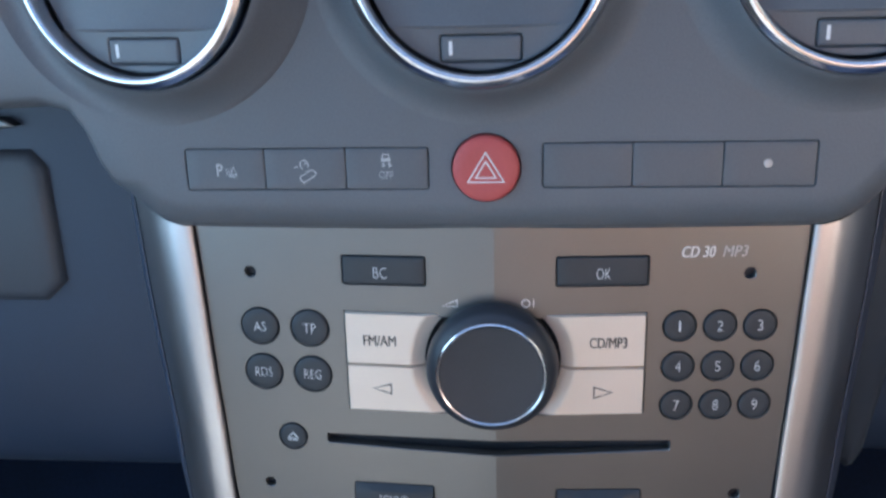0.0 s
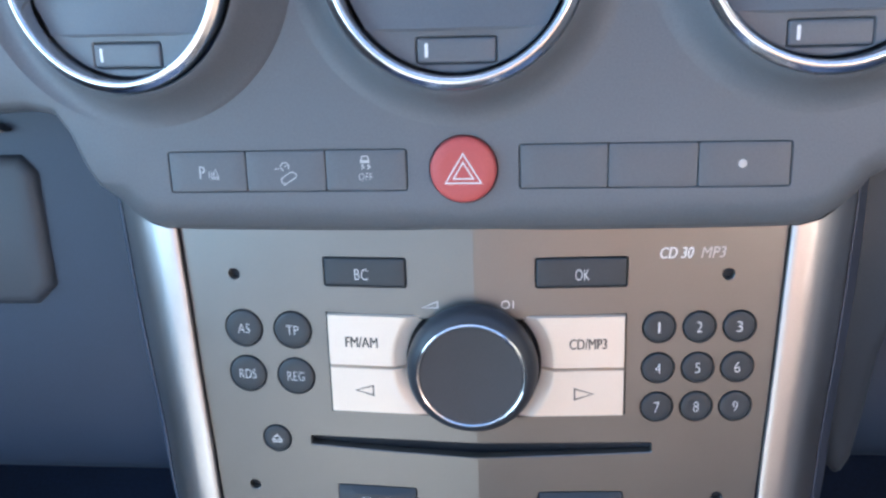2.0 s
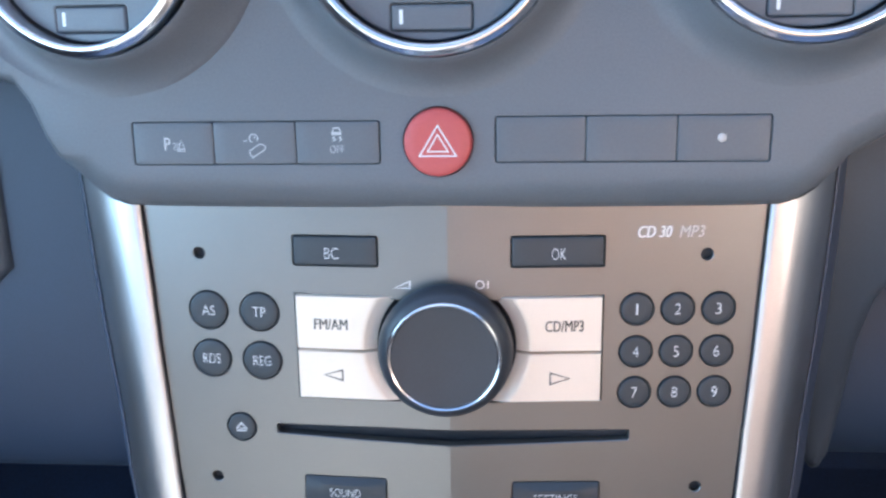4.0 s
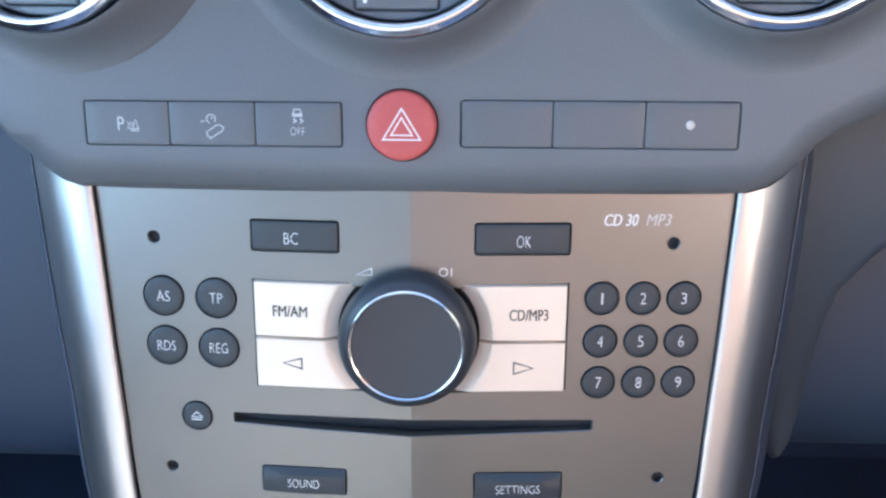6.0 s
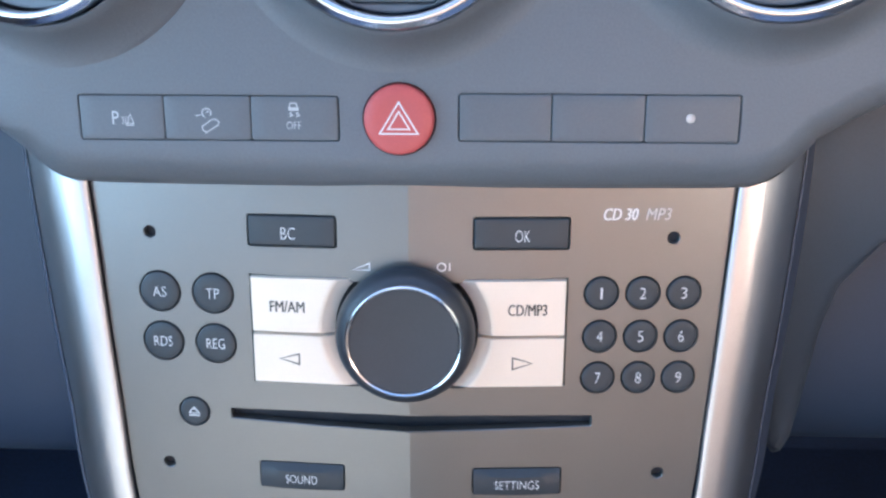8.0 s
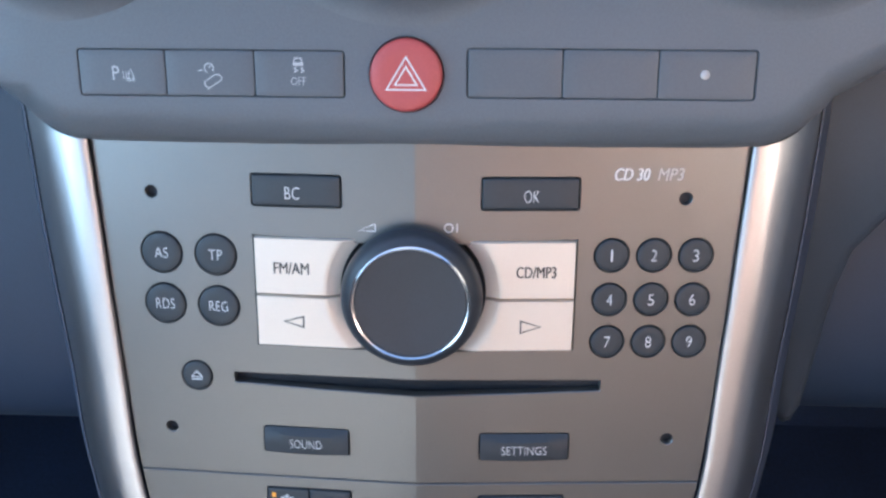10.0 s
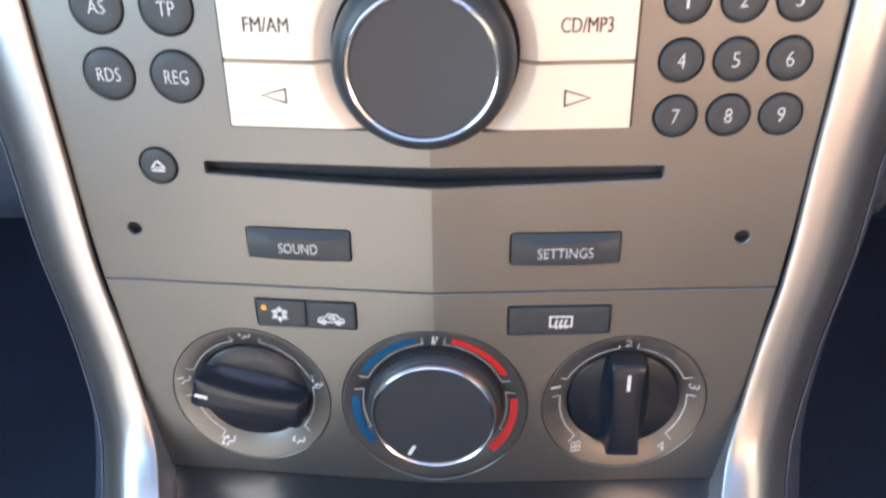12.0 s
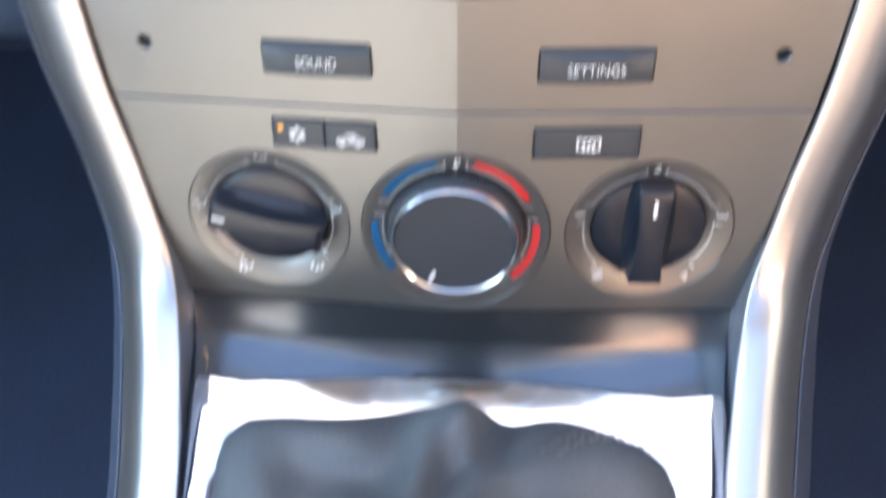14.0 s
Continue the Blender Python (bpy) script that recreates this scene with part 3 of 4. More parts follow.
part("volume_symbol", warp(strokes([mm([(-18.6, 52.9), (-13.0, 52.9), (-13.0, 55.3), (-18.6, 52.9)])], 0.00035, 0.0)), WHITE, radio, "white volume wedge")
part("power_symbol", warp(strokes([mm(arc(10.9, 54.3, 1.35, 0, 360, 20)), mm([(13.6, 52.9), (13.6, 55.7)])], 0.0004, 0.0)), WHITE, radio, "white power mark")
part("model_lettering", warp(lettering("CD 30", 69.4 * MM, 72.0 * MM, 0.0112, 0.0040, 0.0, slant=0.22, bold=0.00022)), WHITE, radio, "white slanted lettering")
part("model_lettering", warp(lettering("MP3", 81.9 * MM, 72.0 * MM, 0.0084, 0.0040, 0.0, slant=0.22)), FAINT, radio, "thin white slanted lettering")

# ---- climate panel ----
climate = thing("climate_panel", (0, 0, -0.075), "satin silver heater panel with three dials", "heater panel")
DIALS = ((-58.8, -80.0, 25.6), (-0.5, -80.8, 29.0), (58.6, -80.3, 25.6))
CUP, CUP_T = 17.8, 21.2  # inner radii of the dial surrounds
AC, REAR = (-53.6, -52.5, -23.1, -43.0), (21.8, -53.4, 52.0, -43.5)
holes = [circle(x * MM, z * MM, r * MM, 64) for x, z, r in DIALS] + [rounded(a * MM, b * MM, c * MM, d * MM, 0.0006) for a, b, c, d in (AC, REAR)]
part("faceplate", warp(plate(sides(-111.6, -38.8), holes, 0.0, 0.004, 0.0003)), SILVER, climate, "", 3)
part("chassis", box(-0.086, 0.0065, -0.110, 0.086, 0.05, -0.041, 0.001), VOID, climate)

a, b, c, d = AC
mid = -38.2
cool = part("key", warp(block(rounded((a + 0.25) * MM, (b + 0.25) * MM, (mid - 0.12) * MM, (d - 0.25) * MM, 0.0005), -0.0008, 0.006, 0.0005)), KEY, climate, "dark air conditioning key")
recirc = part("key", warp(block(rounded((mid + 0.12) * MM, (b + 0.25) * MM, (c - 0.25) * MM, (d - 0.25) * MM, 0.0005), -0.0008, 0.006, 0.0005)), KEY, climate, "dark recirculation key")
part("indicator", warp(filled([rounded(-0.0518, -0.0466, -0.0503, -0.0449, 0.0002)], -0.0008)), AMBER, cool, "small amber indicator")
fx, fz = -46.3, -47.9
flake = [mm(arc(fx, fz, 1.2, 0, 360, 18))]
for i in range(6):
    t = radians(i * 60 + 30)
    for a0, r0, a1, r1 in ((0, 1.2, 0, 2.7), (0, 1.7, 22, 2.1), (0, 1.7, -22, 2.1)):
        flake.append(mm([(fx + q * math.cos(t + radians(b)), fz + q * math.sin(t + radians(b))) for b, q in ((a0, r0), (a1, r1))]))
part("snowflake", warp(strokes(flake, 0.00042, -0.0008)), WHITE, cool, "white snowflake")
cx, cz = -30.8, -48.9
car_icon = [mm([(cx - 3.9, cz - 0.9), (cx - 3.7, cz + 0.3), (cx - 2.0, cz + 0.7), (cx - 0.7, cz + 1.9), (cx + 1.6, cz + 1.8), (cx + 2.7, cz + 0.6), (cx + 3.9, cz + 0.2), (cx + 3.9, cz - 0.9), (cx - 3.9, cz - 0.9)]), mm(arc(cx - 2.3, cz - 1.0, 0.75, 0, 360, 10)), mm(arc(cx + 2.3, cz - 1.0, 0.75, 0, 360, 10)), mm([(cx + 1.3, cz + 1.1), (cx - 0.3, cz + 1.1), (cx - 0.7, cz + 0.7), (cx - 0.3, cz + 0.2), (cx + 1.3, cz + 0.2)]), mm([(cx + 0.8, cz + 0.7), (cx + 1.4, cz + 0.2), (cx + 0.8, cz - 0.2)])]
part("car_symbol", warp(strokes(car_icon, 0.00034, -0.0008)), WHITE, recirc, "white car symbol")
part("indicator", warp(filled([circle(-0.0246, -0.0462, 0.0005, 10)], -0.0008)), VOID, recirc, "unlit indicator")
a, b, c, d = REAR
rear = part("key", warp(block(rounded((a + 0.25) * MM, (b + 0.25) * MM, (c - 0.25) * MM, (d - 0.25) * MM, 0.0005), -0.0008, 0.006, 0.0005)), KEY, climate, "dark rear window heater key")
rx, rz = 37.4, -48.6
wave = [mm([(rx - 3.2, rz + 1.9), (rx + 3.2, rz + 1.9), (rx + 3.2, rz - 1.5), (rx - 3.2, rz - 1.5), (rx - 3.2, rz + 1.9)])]
for k in (-1.4, 0, 1.4):
    wave.append(mm([(rx + k + 0.3 * math.sin(i * 1.5), rz - 2.3 + 0.55 * i) for i in range(7)]))
part("rear_window_symbol", warp(strokes(wave, 0.0005, -0.0010)), WHITE, rear, "white heated window symbol")


def seat_figure(x, z, s, flows):
    """A printed seated figure with arrows of air to its face, chest or feet."""
    pts = [[(1.9, 1.3), (1.7, -0.1), (1.2, -0.5), (0.1, -0.1), (-0.5, -1.3), (-1.2, -1.1)], [(1.8, 1.5), (1.9, 0.5)]]
    if "face" in flows:
        pts += [[(-1.5, -0.1), (-1.9, 0.4), (-1.9, 1.4)], [(-2.1, 0.5), (-1.2, 0.6)]]
    if "chest" in flows:
        pts += [[(-2.2, 1.2), (-0.3, 1.2)], [(-0.8, 1.8), (-0.2, 1.2), (-0.8, 0.7)]]
    if "feet" in flows:
        pts += [[(-1.4, 0.9), (-2.1, 0.2), (-2.1, -0.8)], [(-2.6, -0.4), (-2.1, -0.9), (-1.6, -0.4)]]
    return [mm([(x + px * s, z + pz * s) for px, pz in line]) for line in pts]


def dial_bezel(x, z, r, inner, slope, offset):
    bm = lathe(x * MM, z * MM, [((r - 0.1) * MM, 0.004), ((r - 0.12) * MM, 0.0002), ((r - 0.3) * MM, -0.0001), ((r - 0.8) * MM, -0.0001), (inner * MM, slope), ((inner - 0.2) * MM, slope + 0.002)], 96)
    return warp(bm) if offset is None else bm


def on_bezel(bm, x, z, r, inner, slope, offset):
    """Lay flat print onto a funnel-shaped bezel."""
    for v in bm.verts:
        rr = math.hypot(v.co.x - x * MM, v.co.z - z * MM) / MM
        k = min(1.0, max(0.0, (r - 0.8 - rr) / (r - 0.8 - inner)))
        v.co.y += -0.0001 + k * (slope + 0.0001) - 0.00006
        if offset is None:
            v.co.y += vee(v.co.x)
        else:
            v.co.y += offset
    return bm


def bracket(x, z, r0, r1, a0, a1):
    """A printed arc whose two ends turn outwards."""
    line = [(x + r1 * math.cos(radians(a0)), z + r1 * math.sin(radians(a0)))]
    line += arc(x, z, r0, a0, a1, 12)
    line.append((x + r1 * math.cos(radians(a1)), z + r1 * math.sin(radians(a1))))
    return mm(line)


def grip_knob(x, z, r, angle, height, base):
    """A disc with an arched, waisted bar across it, whose flanks sweep down to the disc; angle: where its mark points."""
    c, s = math.cos(radians(angle)), math.sin(radians(angle))

    def place(l, p, q):
        return ((x + l * c - p * s) * MM, base - q * MM, (z + l * s + p * c) * MM)

    bm = bmesh.new()
    half, tail = 18.0, 17.6
    prev = None
    for l in [-1.0, -0.99, -0.965, -0.92, -0.85, -0.7, -0.5, -0.25, 0, 0.25, 0.5, 0.7, 0.85, 0.93, 0.97, 0.99, 1.0]:
        near = max(0.0, (abs(l) - 0.9) / 0.1)
        w = 4.3 + 1.0 * l * l - 0.7 * near ** 2
        h = height - 0.8 * l * l - (1.6 if l < 0 else 0.7) * near ** 2
        foot = 3.4 * (1 - l * l) ** 0.8 + 0.25
        half_row = [(w + foot, -0.6), (w + foot, 1.0), (w + foot * 0.55, 1.0 + (h - 1.0) * 0.18), (w + foot * 0.25, 1.0 + (h - 1.0) * 0.42), (w + foot * 0.08, 1.0 + (h - 1.0) * 0.72), (w, h - 0.55), (w - 0.15, h - 0.22), (w - 0.6, h - 0.03), (w * 0.4, h + 0.12)]
        row = [(-p, q) for p, q in half_row] + half_row[::-1]
        cur = [bm.verts.new(place(l * (half if l > 0 else tail), p, q)) for p, q in row]
        if prev:
            for i in range(len(cur) - 1):
                bm.faces.new((prev[i], prev[i + 1], cur[i + 1], cur[i]))
        else:
            bm.faces.new(cur)
        prev = cur
    bm.faces.new(prev)
    ts = np.linspace(0, 2 * math.pi, 65)[:-1]
    prev = None
    for inset, q in ((0.0, -2.0), (0.0, 0.55), (0.15, 0.85), (0.5, 1.05), (6.0, 1.2), (12.0, 1.25)):
        cur = [bm.verts.new(place((r - inset) * math.cos(t), (r - inset) * math.sin(t), q)) for t in ts]
        if prev:
            bridge(bm, prev, cur)
        prev = cur
    bm.faces.new(prev)
    return bm


# air direction dial
x, z, r = DIALS[0]
bez = part("bezel", dial_bezel(x, z, r, CUP, 0.0030, None), BEZEL, climate, "polished grey dial surround")
marks = [bracket(x, z, 19.9, 22.4, a0, a1) for a0, a1 in ((10, -38), (78, 22), (158, 103), (236, 186))]
for line in marks:
    part("dial_mark", on_bezel(strokes([line], 0.00024, 0.0), x, z, r, CUP, 0.0030, None), WHITE, bez, "white printed arc")
for ang, s, flows in ((90, 0.9, "face"), (15, 0.9, "face"), (170, 0.95, "chest"), (243, 0.95, "chest feet"), (-52, 0.95, "feet")):
    px, pz = x + 22.3 * math.cos(radians(ang)), z + 22.3 * math.sin(radians(ang))
    fig = seat_figure(px, pz, s, flows)
    if ang == 16:
        fig += [mm([(px - 1.3, pz + 1.4), (px - 1.7, pz + 3.2), (px, pz + 3.6), (px + 1.7, pz + 3.2), (px + 1.3, pz + 1.4)])] + [mm([(px + q, pz + 1.0), (px + q * 1.1, pz + 2.8)]) for q in (-0.6, 0.0, 0.6)]
    part("air_symbol", on_bezel(strokes(fig, 0.00042, 0.0), x, z, r, CUP, 0.0030, None), WHITE, bez, "white airflow symbol")
A1 = 165.5
base1 = vee(x * MM) + 0.0034
k1 = part("rotary_knob", grip_knob(x, z, 17.4, A1, 9.0, base1), GLOSS, climate, "glossy black knob with a bar grip")
ux, uz = math.cos(radians(A1)), math.sin(radians(A1))
part("pointer", strokes([[((x + ux * 12.8) * MM, (z + uz * 12.8) * MM), ((x + ux * 16.8) * MM, (z + uz * 16.8) * MM)]], 0.0011, base1 - 0.0090), WHITE, k1, "white pointer line")

# temperature dial
x, z, r = DIALS[1]
OFF2 = -0.0044
bm = dial_bezel(x, z, r, CUP_T, 0.0026, OFF2)
bmesh.ops.translate(bm, vec=(0, OFF2, 0), verts=bm.verts)
bez = part("bezel", bm, BEZEL, climate, "polished grey dial surround")
for mat, words, spans in ((BLUE, "blue arc", ((103, 149), (173, 218))), (CRIMSON, "red arc", ((77, 29), (7, -44)))):
    for a0, a1 in spans:
        fill = [*arc(x, z, 26.0, min(a0, a1), max(a0, a1), 16), *arc(x, z, 23.7, max(a0, a1), min(a0, a1), 16)]
        part("temperature_arc", on_bezel(filled([mm(fill)], 0.0), x, z, r, CUP_T, 0.0026, OFF2), mat, bez, words)
marks = [bracket(x, z, 22.6, 25.6, a0, a1) for a0, a1 in ((98, 155), (167, 205), (82, 23), (12, -25))]
for line in marks:
    part("dial_mark", on_bezel(strokes([line], 0.00024, 0.0), x, z, r, CUP_T, 0.0026, OFF2), WHITE, bez, "white printed arc")
part("thermometer_symbol", on_bezel(strokes([mm([(x, z + 23.2), (x, z + 26.4)]), mm([(x + 0.8, z + 24.6), (x + 1.5, z + 24.6)]), mm([(x + 0.8, z + 25.6), (x + 1.5, z + 25.6)]), mm(arc(x, z + 23.1, 0.5, 0, 360, 10))], 0.0005, 0.0), x, z, r, CUP_T, 0.0026, OFF2), WHITE, bez, "white thermometer")
prof = [(0.0211, 0.003), (0.0211, 0.0006), (0.0210, -0.0008), (0.0209, -0.0020), (0.0208, -0.0023), (0.0206, -0.0027), (0.0202, -0.0040), (0.0198, -0.0046), (0.0194, -0.0049)]
bm = lathe(x * MM, z * MM, [(a, y + OFF2 + 0.001) for a, y in prof], 440, teeth=(1, 2, 3))
k2 = part("temperature_knob", bm, KNOB, climate, "dark ribbed knob with a chrome ring")
FZ = OFF2 + 0.0087
part("chrome_ring", lathe(x * MM, z * MM, [(0.0194, FZ - 0.0130), (0.0193, FZ - 0.0141), (0.0189, FZ - 0.0146), (0.0184, FZ - 0.0143), (0.0181, FZ - 0.0134)], 96), CHROME, k2, "thin chrome ring")
part("knob_face", lathe(x * MM, z * MM, [(0.0183, FZ - 0.0134), (0.0180, FZ - 0.0138), (0.010, FZ - 0.0133), (0, FZ - 0.0131)], 72), KNOB, k2)
T2 = 242
part("pointer", strokes([[((x + 12.9 * math.cos(radians(T2))) * MM, (z + 12.9 * math.sin(radians(T2))) * MM), ((x + 17.0 * math.cos(radians(T2))) * MM, (z + 17.0 * math.sin(radians(T2))) * MM)]], 0.0011, FZ - 0.0139), WHITE, k2, "white pointer line")

# fan dial
x, z, r = DIALS[2]
bez = part("bezel", dial_bezel(x, z, r, CUP, 0.0030, None), BEZEL, climate, "polished grey dial surround")
marks = [bracket(x, z, 19.9, 22.4, a0, a1) for a0, a1 in ((98, 154), (173, 223), (82, 24), (5, -43))]
for line in marks:
    part("dial_mark", on_bezel(strokes([line], 0.00024, 0.0), x, z, r, CUP, 0.0030, None), WHITE, bez, "white printed arc")
for body, ang, turn in (("1", 163.5, 84), ("2", 90, 0), ("3", 14.5, -84), ("4", -53, -8)):
    px, pz = x + 22.3 * math.cos(radians(ang)), z + 22.3 * math.sin(radians(ang))
    part("lettering", on_bezel(lettering(body, px * MM, pz * MM, 0.0007 if body == "1" else 0.0021, 0.0031, 0.0, turn, weight=-0.018), x, z, r, CUP, 0.0030, None), WHITE, bez, "white numeral")
px, pz = x + 22.3 * math.cos(radians(231)), z + 22.3 * math.sin(radians(231))
part("fan_symbol", on_bezel(strokes([mm(arc(px + 1.05 * math.cos(radians(q)), pz + 1.05 * math.sin(radians(q)), 0.72, 0, 360, 12)) for q in (45, 135, 225, 315)], 0.00024, 0.0), x, z, r, CUP, 0.0030, None), WHITE, bez, "white fan symbol")
A3 = 90.5
base3 = vee(x * MM) + 0.0034
k3 = part("rotary_knob", grip_knob(x, z, 17.4, A3, 9.0, base3), GLOSS, climate, "glossy black knob with a bar grip")
ux, uz = math.cos(radians(A3)), math.sin(radians(A3))
part("pointer", strokes([[((x + ux * 9.3) * MM, (z + uz * 9.3) * MM), ((x + ux * 15.2) * MM, (z + uz * 15.2) * MM)]], 0.0010, base3 - 0.0090), WHITE, k3, "white pointer line")

# ---- silver strips and the console's sides ----
SPINE = ((107.1, -0.5, 81), (105.7, -0.5, 55), (104.4, -0.5, 28), (102.7, -0.5, 0), (100.9, -0.5, -33), (97.2, -0.6, -60), (94.7, -1.6, -80), (91.8, -5.5, -96), (89.6, -13.5, -107), (87.0, -25, -115.5), (84.3, -40, -124.5), (81, -60, -135.5), (78.5, -90, -151), (76.5, -140, -175), (75, -200, -203))
SECTION = ((0, 0.9), (0.0, 0.1), (0.12, -0.35), (0.5, -0.62), (3.0, -0.75), (6.0, -0.72), (8.2, -0.50), (10.2, 0.05), (12.2, 0.95), (14.2, 2.25), (16.2, 3.95), (18.4, 6.2), (20.6, 8.9), (22.4, 11.0), (23.0, 12.0))
SKIN = ((23.0, 11.3), (23.6, 11.3), (27.0, 17), (32.0, 27), (38.0, 44), (44.0, 80), (48.0, 140))


def smooth_spine(points, n=5):
    """A finer run of points along a Catmull-Rom curve."""
    out = []
    p = [Vector(q) for q in points]
    for i in range(len(p) - 1):
        a, b, c, d = p[max(i - 1, 0)], p[i], p[i + 1], p[min(i + 2, len(p) - 1)]
        for k in range(n):
            t = k / n
            out.append(0.5 * ((2 * b) + (c - a) * t + (2 * a - 5 * b + 4 * c - d) * t * t + (3 * b - a - 3 * c + d) * t ** 3))
    return out + [p[-1]]


def swept(section, sign, top=None):
    pts = smooth_spine(SPINE)
    rows = []
    for i, p in enumerate(pts):
        a, b = pts[max(i - 1, 0)], pts[min(i + 1, len(pts) - 1)]
        t = (b - a).normalized()
        dy, dz = -t.z, t.y
        l = math.hypot(dy, dz)
        row = []
        for out, deep in section:
            if deep > 0:
                flat = float(np.interp(p.z, [-5, 80], [1.0, 0.6]))
                deep = min(deep, 11.3) * flat + max(0.0, deep - 11.3)
            q = Vector((p.x - 0.15 + out, p.y + dy / l * deep, p.z + dz / l * deep))
            if i == 0:
                q.z = float(np.interp(q.x, [0, 101, 110, 116, 122, 128, 135, 150], [79, 80.8, 81.2, 83, 86.5, 92.5, 106, 112])) + 0.3
            elif i < 5:
                q.z += (float(np.interp(q.x, [0, 101, 110, 116, 122, 128, 135, 150], [0, 0, 0.5, 2, 5.5, 11, 22, 28]))) * (1 - i / 5)
            row.append((sign * q.x * MM, q.y * MM, q.z * MM))
        rows.append(row)
    return grid(rows)


for sign in (-1, 1):
    solo("trim_strip", swept(SECTION, sign), STRIP, (sign * 0.11, 0, 0), "satin silver trim strip edging the centre console", "trim strip", "console trim strips", smooth=50)
    solo("console_side", swept(SKIN, sign), SKIRT, (sign * 0.13, 0.02, 0), "dark plastic side of the centre console", "console side", "console sides", smooth=50)

WALL = ((94.4, 0.6, -84), (92.3, 0.3, -98), (90.3, -1.5, -111), (90.4, -4.6, -130.6), (90.6, -14.2, -144.0), (87.0, -48.0, -160.0), (83.6, -82.0, -175.3), (81.2, -135.0, -199.9), (80.0, -198.6, -229.6))
LIP = ((95.0, -2.0, -83), (91.8, -6.0, -97), (89.3, -13.0, -108), (86.7, -25, -116.5), (84.0, -40, -125.5), (80.7, -60, -136.5), (78.2, -90, -152), (76.2, -140, -176), (74.7, -200, -204))
for sign in (-1, 1):
    lo, hi = smooth_spine(WALL, 4), smooth_spine(LIP, 4)
    rows = []
    for a, b in zip(hi, lo):
        fillet = min(1.0, max(0.0, (-a.y - 12) / 30))
        row = []
        for t in np.linspace(0, 1, 13):
            q = a.lerp(b, t)
            q.x += fillet * (2.6 * math.sin(math.pi * t ** 1.4) + 1.2 * (1 - t))
            row.append((sign * q.x * MM, q.y * MM, q.z * MM))
        rows.append(row + [(sign * (b.x - 1.0) * MM, (b.y + 4) * MM, (b.z - 6) * MM)])
    solo("inner_console_wall", grid(rows), WALL_PAINT, (sign * 0.085, -0.02, -0.12), "satin silver inner wall beside the gear lever", "console wall", "console walls", smooth=50)

# ---- lower silver trim below the heater panel ----
# a scoop that faces the seats at its top and the roof at its lower lip, which bows back in the middle
rows = []
turns = np.radians(np.linspace(4, 28, 26))
fronts = (math.cos(turns[0]) - np.cos(turns)) / (math.cos(turns[0]) - math.cos(turns[-1]))
falls = (np.sin(turns) - math.sin(turns[0])) / (math.sin(turns[-1]) - math.sin(turns[0]))
for k in range(-2, 28):
    row = []
    for u in np.linspace(-1, 1, 61):
        front, fall = (float(fronts[min(max(k, 0), 25)]), float(falls[min(max(k, 0), 25)]))
        xx = u * (89.8 - 1.0 * front)
        top, lip_y, lip_z = vee(xx * MM) / MM + 0.8, -11.1 - 6.6 * u * u, -136.9 - 3.1 * u * u
        top = -4.7 + 0.065 * math.hypot(xx, 40 * min(1.0, 3 * front))
        y, z = top + (lip_y - top) * front, -112.6 + (lip_z + 112.6) * fall
        if k < 0:
            y, z = y + (2.2 if k == -2 else 0.0), -111.8 - 0.4 * (k + 2)
        elif k > 25:
            y, z = y + 0.15 * (k - 25), z - 1.6 * (k - 25)
        row.append((xx * MM, y * MM, z * MM))
    rows.append(row)
solo("lower_trim", grid(rows), TRIM, (0, -0.01, -0.12), "satin grey curved trim under the heater panel", "console trim", smooth=40)

# ---- gear lever surround and gaiter ----
FLAT = pose(0, -0.0091, -0.1375, -66.3, 0, 0) @ Matrix.Scale(1.045, 4)
ring_outline = mm([(-76.5, -200), (76.5, -200), (77.5, -130), (79.8, -80), (82.9, -42), (85.6, -12), (85.8, -4), (50, 1), (0, 4), (-50, 1), (-85.8, -4), (-85.6, -12), (-82.9, -42), (-79.8, -80), (-77.5, -130)])
opening = [(x * MM, z * MM) for x, z in ((-58, -165), (55, -165), (63, -155), (64.5, -120), (66, -60), (66.5, -37), (64.5, -29), (58, -24.5), (30, -20), (0, -18), (-30, -19.5), (-61, -23.5), (-67.5, -28), (-69.5, -36), (-69, -60), (-67.5, -120), (-66, -155))]
bm = plate(ring_outline, [opening], 0.0, 0.006, 0.0014)
for v in bm.verts:
    if abs(v.co.x) > 0.074:  # the side flanks rise towards the console walls
        v.co.y -= 0.0022
    if abs(v.co.x) < 0.0705 and -0.062 < v.co.z < -0.012 and v.co.y < 0.004:
        v.co.y -= 0.0006 * (1 if v.co.z > -0.04 else 0.5)
bm.transform(FLAT)
SHINE = material("polished_silver_surround", (0.74, 0.74, 0.75), 0.06, 1.0, 0.04, 1500, 40, 0.0, rough_spread=0.02)
solo("gear_surround", bm, SHINE, (0, -0.05, -0.14), "polished silver frame round the gear gaiter", "console trim", smooth=30)


LEVER = (0.0, -95.0)


def gaiter_edge(n=120):
    """Points at even steps round the frame's opening, in mm."""
    loop = [Vector(p) for p in opening]
    lengths = [(loop[(i + 1) % len(loop)] - loop[i]).length for i in range(len(loop))]
    out = []
    for i in range(n):
        d = sum(lengths) * i / n
        k = 0
        while d > lengths[k]:
            d -= lengths[k]
            k += 1
        out.append(loop[k].lerp(loop[(k + 1) % len(loop)], d / lengths[k]) / MM)
    return out


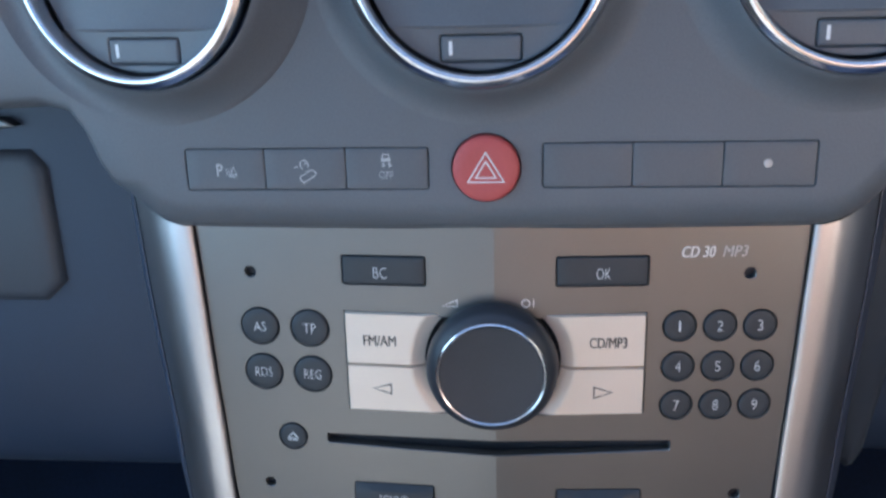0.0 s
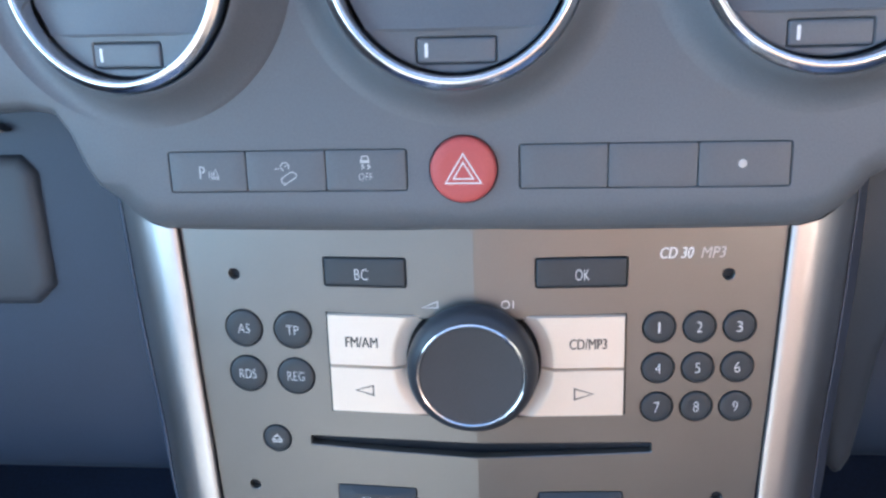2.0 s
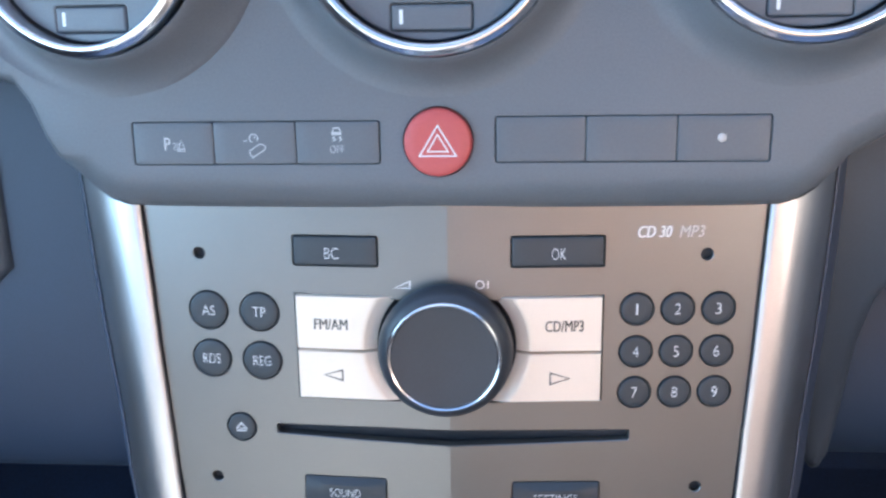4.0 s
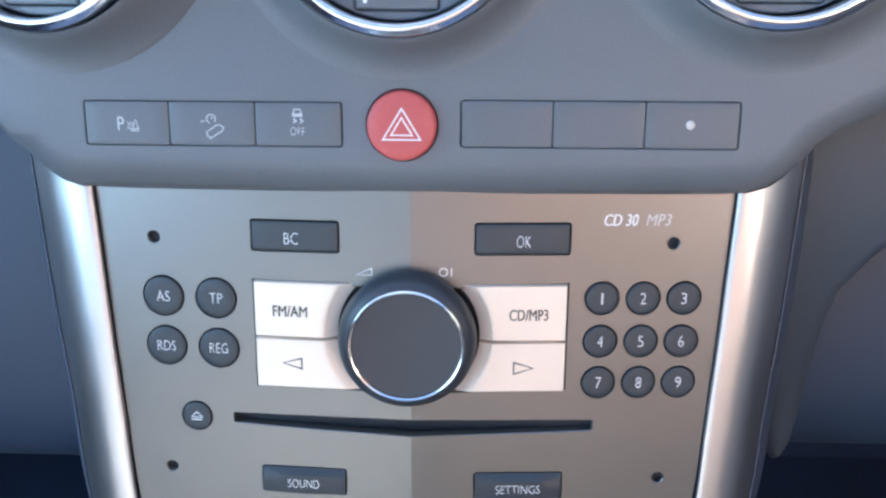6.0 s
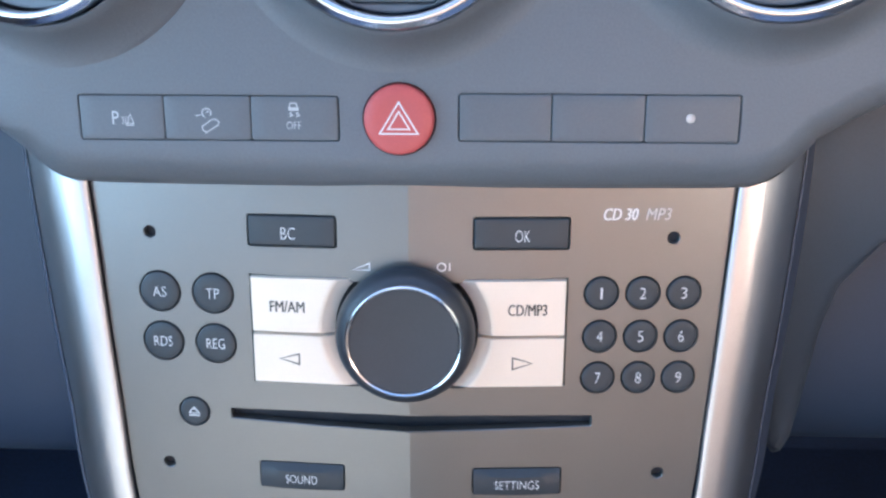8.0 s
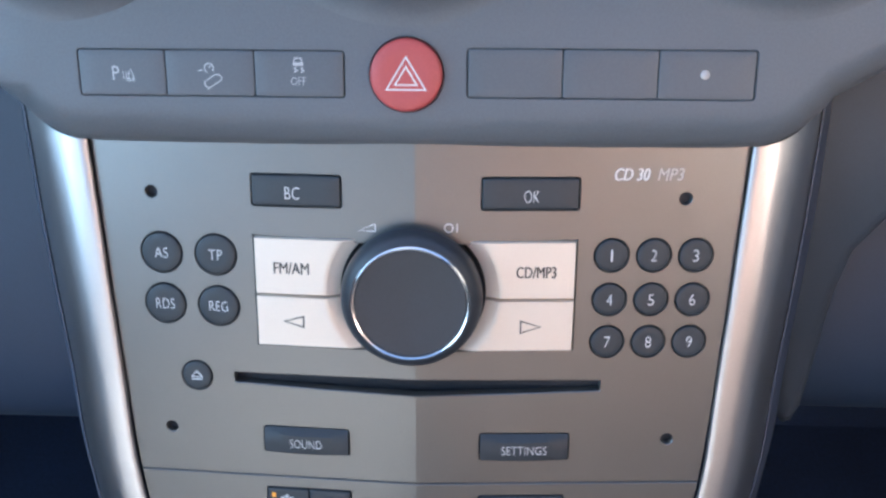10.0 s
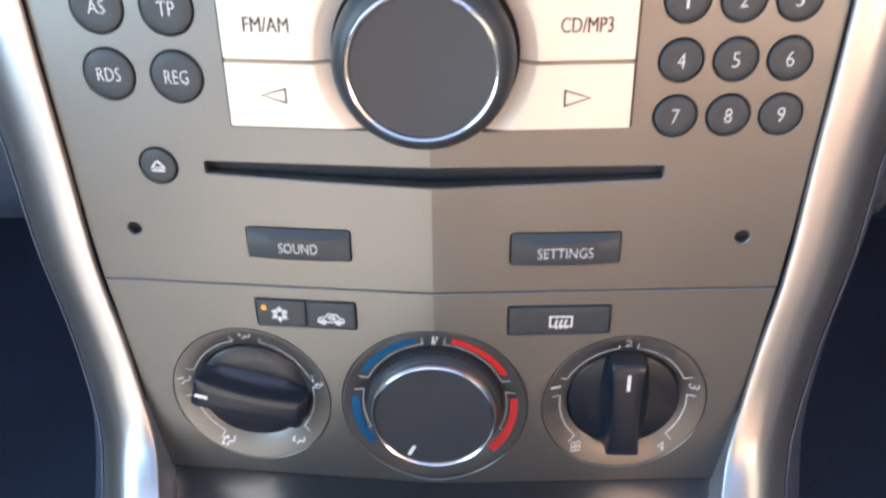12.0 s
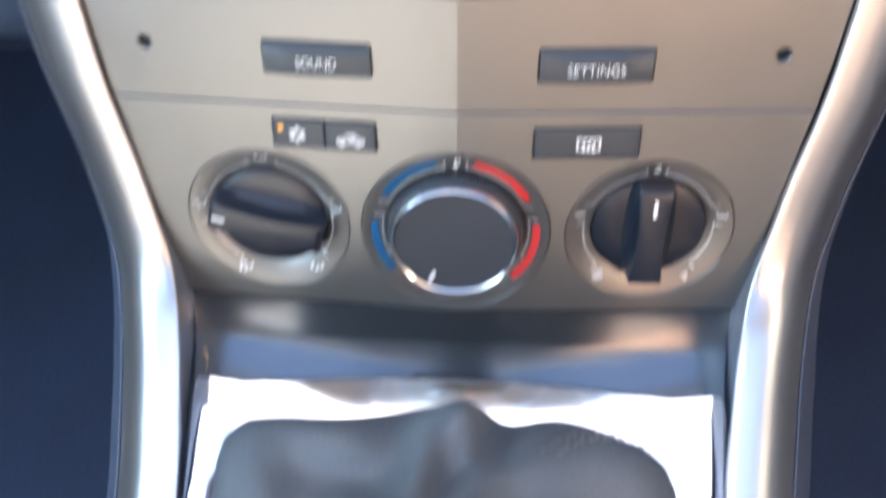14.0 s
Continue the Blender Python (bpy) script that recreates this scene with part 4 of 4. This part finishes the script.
def gaiter_point(p, t):
    """A point of the leather between the frame (t = 0) and the lever (t = 1)."""
    lx, lz = LEVER
    a = math.atan2(p.y - lz, p.x - lx)
    swell = math.sin(math.pi * min(1.0, t * 1.1)) ** 0.6
    shrink = 1.0 - 0.78 * t ** 1.3 + 0.05 * math.sin(math.pi * min(1.0, t * 2.5))
    fold = (0.026 * math.sin(5 * a + 0.9) + 0.03 * math.sin(11 * a + 1.7 + 3 * t)) * swell
    wob = noise.noise((p.x * 0.03, p.y * 0.03, t * 3)) * 2.4 * math.sin(math.pi * t)
    ridge = 11 * math.exp(-((p.x - 6) / 7) ** 2) - 6 * math.exp(-((p.x - 17) / 7) ** 2) + 4 * math.exp(-((p.x + 30) / 20) ** 2)
    crease = 4.4 * math.sin(p.x * 0.13 + 8 * t + 1.5 * math.sin(p.x * 0.07)) * math.sin(math.pi * t) ** 2
    up = 40 * math.sin(math.pi / 2 * t ** 0.55) + 40 * t ** 4 + wob + crease
    if p.y > lz:
        up += ridge * math.sin(math.pi * min(1, t * 1.9) ** 0.7)
    rr = shrink * (1 + fold)
    return Vector(((lx + (p.x - lx) * rr) * MM, (1.0 - up) * MM, (lz + (p.y - lz) * rr) * MM))


def gaiter():
    bm = bmesh.new()
    prev = None
    edge = gaiter_edge(160)
    for j in range(31):
        cur = [bm.verts.new(gaiter_point(p, j / 30)) for p in edge]
        if prev:
            bridge(bm, prev, cur)
        prev = cur
    bm.transform(FLAT)
    return bm


boot = thing("gear_gaiter", (0, -0.06, -0.14), "creased dark grey leather gaiter of the gear lever", "gear gaiter")
leather = part("gaiter", gaiter(), LEATHER, boot, "", 60)
bm = lathe(0, -0.095, [(0.0165, -0.078), (0.0165, -0.090), (0.0150, -0.093), (0.009, -0.094), (0.0085, -0.120), (0, -0.120)], 40)
bm.transform(FLAT)
part("lever_collar", bm, GLOSS, boot, "glossy black collar")
corner = [p for p in gaiter_edge(480) if p.y > -60 and p.x > 20]
for shift in (0, 5):
    bm = bmesh.new()
    for i in range(16):
        run = []
        for k in (0.0, 0.55):
            f = (i + k) / 16
            p = min(corner, key=lambda q: abs(q.x - (62 - shift - 26 * f)))
            run.append(gaiter_point(p, 0.04 + 0.34 * f) + Vector((0, -0.0003, 0)))
        side = Vector((0.0003, 0, 0.0003))
        vs = [bm.verts.new(q) for q in (run[0] - side, run[0] + side, run[1] + side, run[1] - side)]
        top = [bm.verts.new(v.co + Vector((0, -0.0003, 0))) for v in vs]
        bm.faces.new(top)
        for m in range(4):
            bm.faces.new((vs[m], vs[(m + 1) % 4], top[(m + 1) % 4], top[m]))
    bm.transform(FLAT)
    part("stitching", bm, THREAD, leather, "pale grey stitching", 0)

# small bright spring clip in the gap beside the trim
bm = bmesh.new()
clip_path = [Vector((-86.2 + 1.3 * math.sin(math.pi * t), -8.0 - 6 * t, -130.0 - 8 * t)) * MM for t in np.linspace(0, 1, 9)]
prev = None
for p in clip_path:
    cur = [bm.verts.new((p.x + 0.0004 * math.cos(a), p.y + 0.0004 * math.sin(a), p.z)) for a in np.linspace(0, 2 * math.pi, 7)[:-1]]
    if prev:
        bridge(bm, prev, cur)
    prev = cur
solo("spring_clip", bm, STEEL, tuple(clip_path[4]), "thin bright metal clip in the console gap", "clip")


# ---- the dashboard to either side ----
def slab(outline, front, depth, soft_edge):
    bm = bmesh.new()
    prev, first = None, None
    for inset, y in ((soft_edge, front), (soft_edge * 0.45, front + soft_edge * 0.18), (soft_edge * 0.12, front + soft_edge * 0.5), (0, front + soft_edge), (0, front + depth)):
        cur = ring_of(bm, grown(outline, -inset), y)
        if prev:
            bridge(bm, prev, cur)
        else:
            first = cur
        prev = cur
    edges = [e for e in bm.edges if e.verts[0] in first and e.verts[1] in first]
    bmesh.ops.triangle_fill(bm, use_beauty=True, edges=edges)
    return bm


def tucked(bm):
    """Let the lower tail of a dashboard half lean away towards the footwell."""
    for v in bm.verts:
        if v.co.z < 0.066:
            k = 1 + 0.45 * (0.066 - v.co.z) / 0.32
            v.co = Vector((0.013, -0.30, 0.14)) + (v.co - Vector((0.013, -0.30, 0.14))) * k
    return bm


LOWER_DASH = ((132, 24), (60, 24), (25, 25), (0, 27.5), (-22, 33), (-40, 45), (-52, 70), (-58, 110))
for x0, x1, deep in ((-0.75, -0.124, 0.0), (0.124, 0.75, 0.026)):
    rows = [[(x, y * MM + deep, z * MM) for x in np.linspace(x0, x1, 9)] for _, z, y in smooth_spine([(0, z, y) for z, y in LOWER_DASH], 3)]
    solo("lower_dashboard", grid(rows), SIDE, ((x0 + x1) / 2, 0.03 + deep, 0.05), "dark plastic lower dashboard beside the centre console", "dashboard", "lower dashboards", smooth=50)
knee = mm([(-750, 44), (-178, 44), (-169, 52), (-170, 98), (-176, 105), (-750, 107)])
solo("knee_panel", slab(knee, 0.020, 0.08, 0.005), FLAP, (-0.3, 0.03, 0.07), "dark grey flap below the steering wheel side", "panel")
passenger = mm([(128, 10), (128.5, -12), (130, -20), (133, -24), (136, -23), (139, -17), (142, 0), (146, 26), (151, 42), (164, 57), (196, 72), (750, 84), (750, 240), (150, 240), (140, 120), (131, 96), (128, 40)])
solo("passenger_dashboard", tucked(slab(passenger, 0.018, 0.10, 0.0045)), FLAP, (0.3, 0.03, 0.17), "dark grained passenger side of the dashboard", "dashboard")
bm = slab(mm([(-300, 117), (-205, 115), (-184, 113.2), (-178, 114.2), (-182, 117), (-205, 119.5), (-300, 121.5)]), 0.0185, 0.006, 0.0012)
solo("chrome_trim", bm, BEZEL, (-0.2, 0.02, 0.12), "thin tapering bright trim on the dashboard", "trim")
shell("dashboard_top", box(-0.75, 0.08, 0.745, 0.75, 0.90, 0.80, 0.01), DASH, "dark dashboard top below the windscreen", "dashboard top")
shell("wall_footwell", box(-0.75, 0.42, 0.0, 0.75, 0.46, 0.745), CARPET, "dark carpeted footwell bulkhead", "wall")
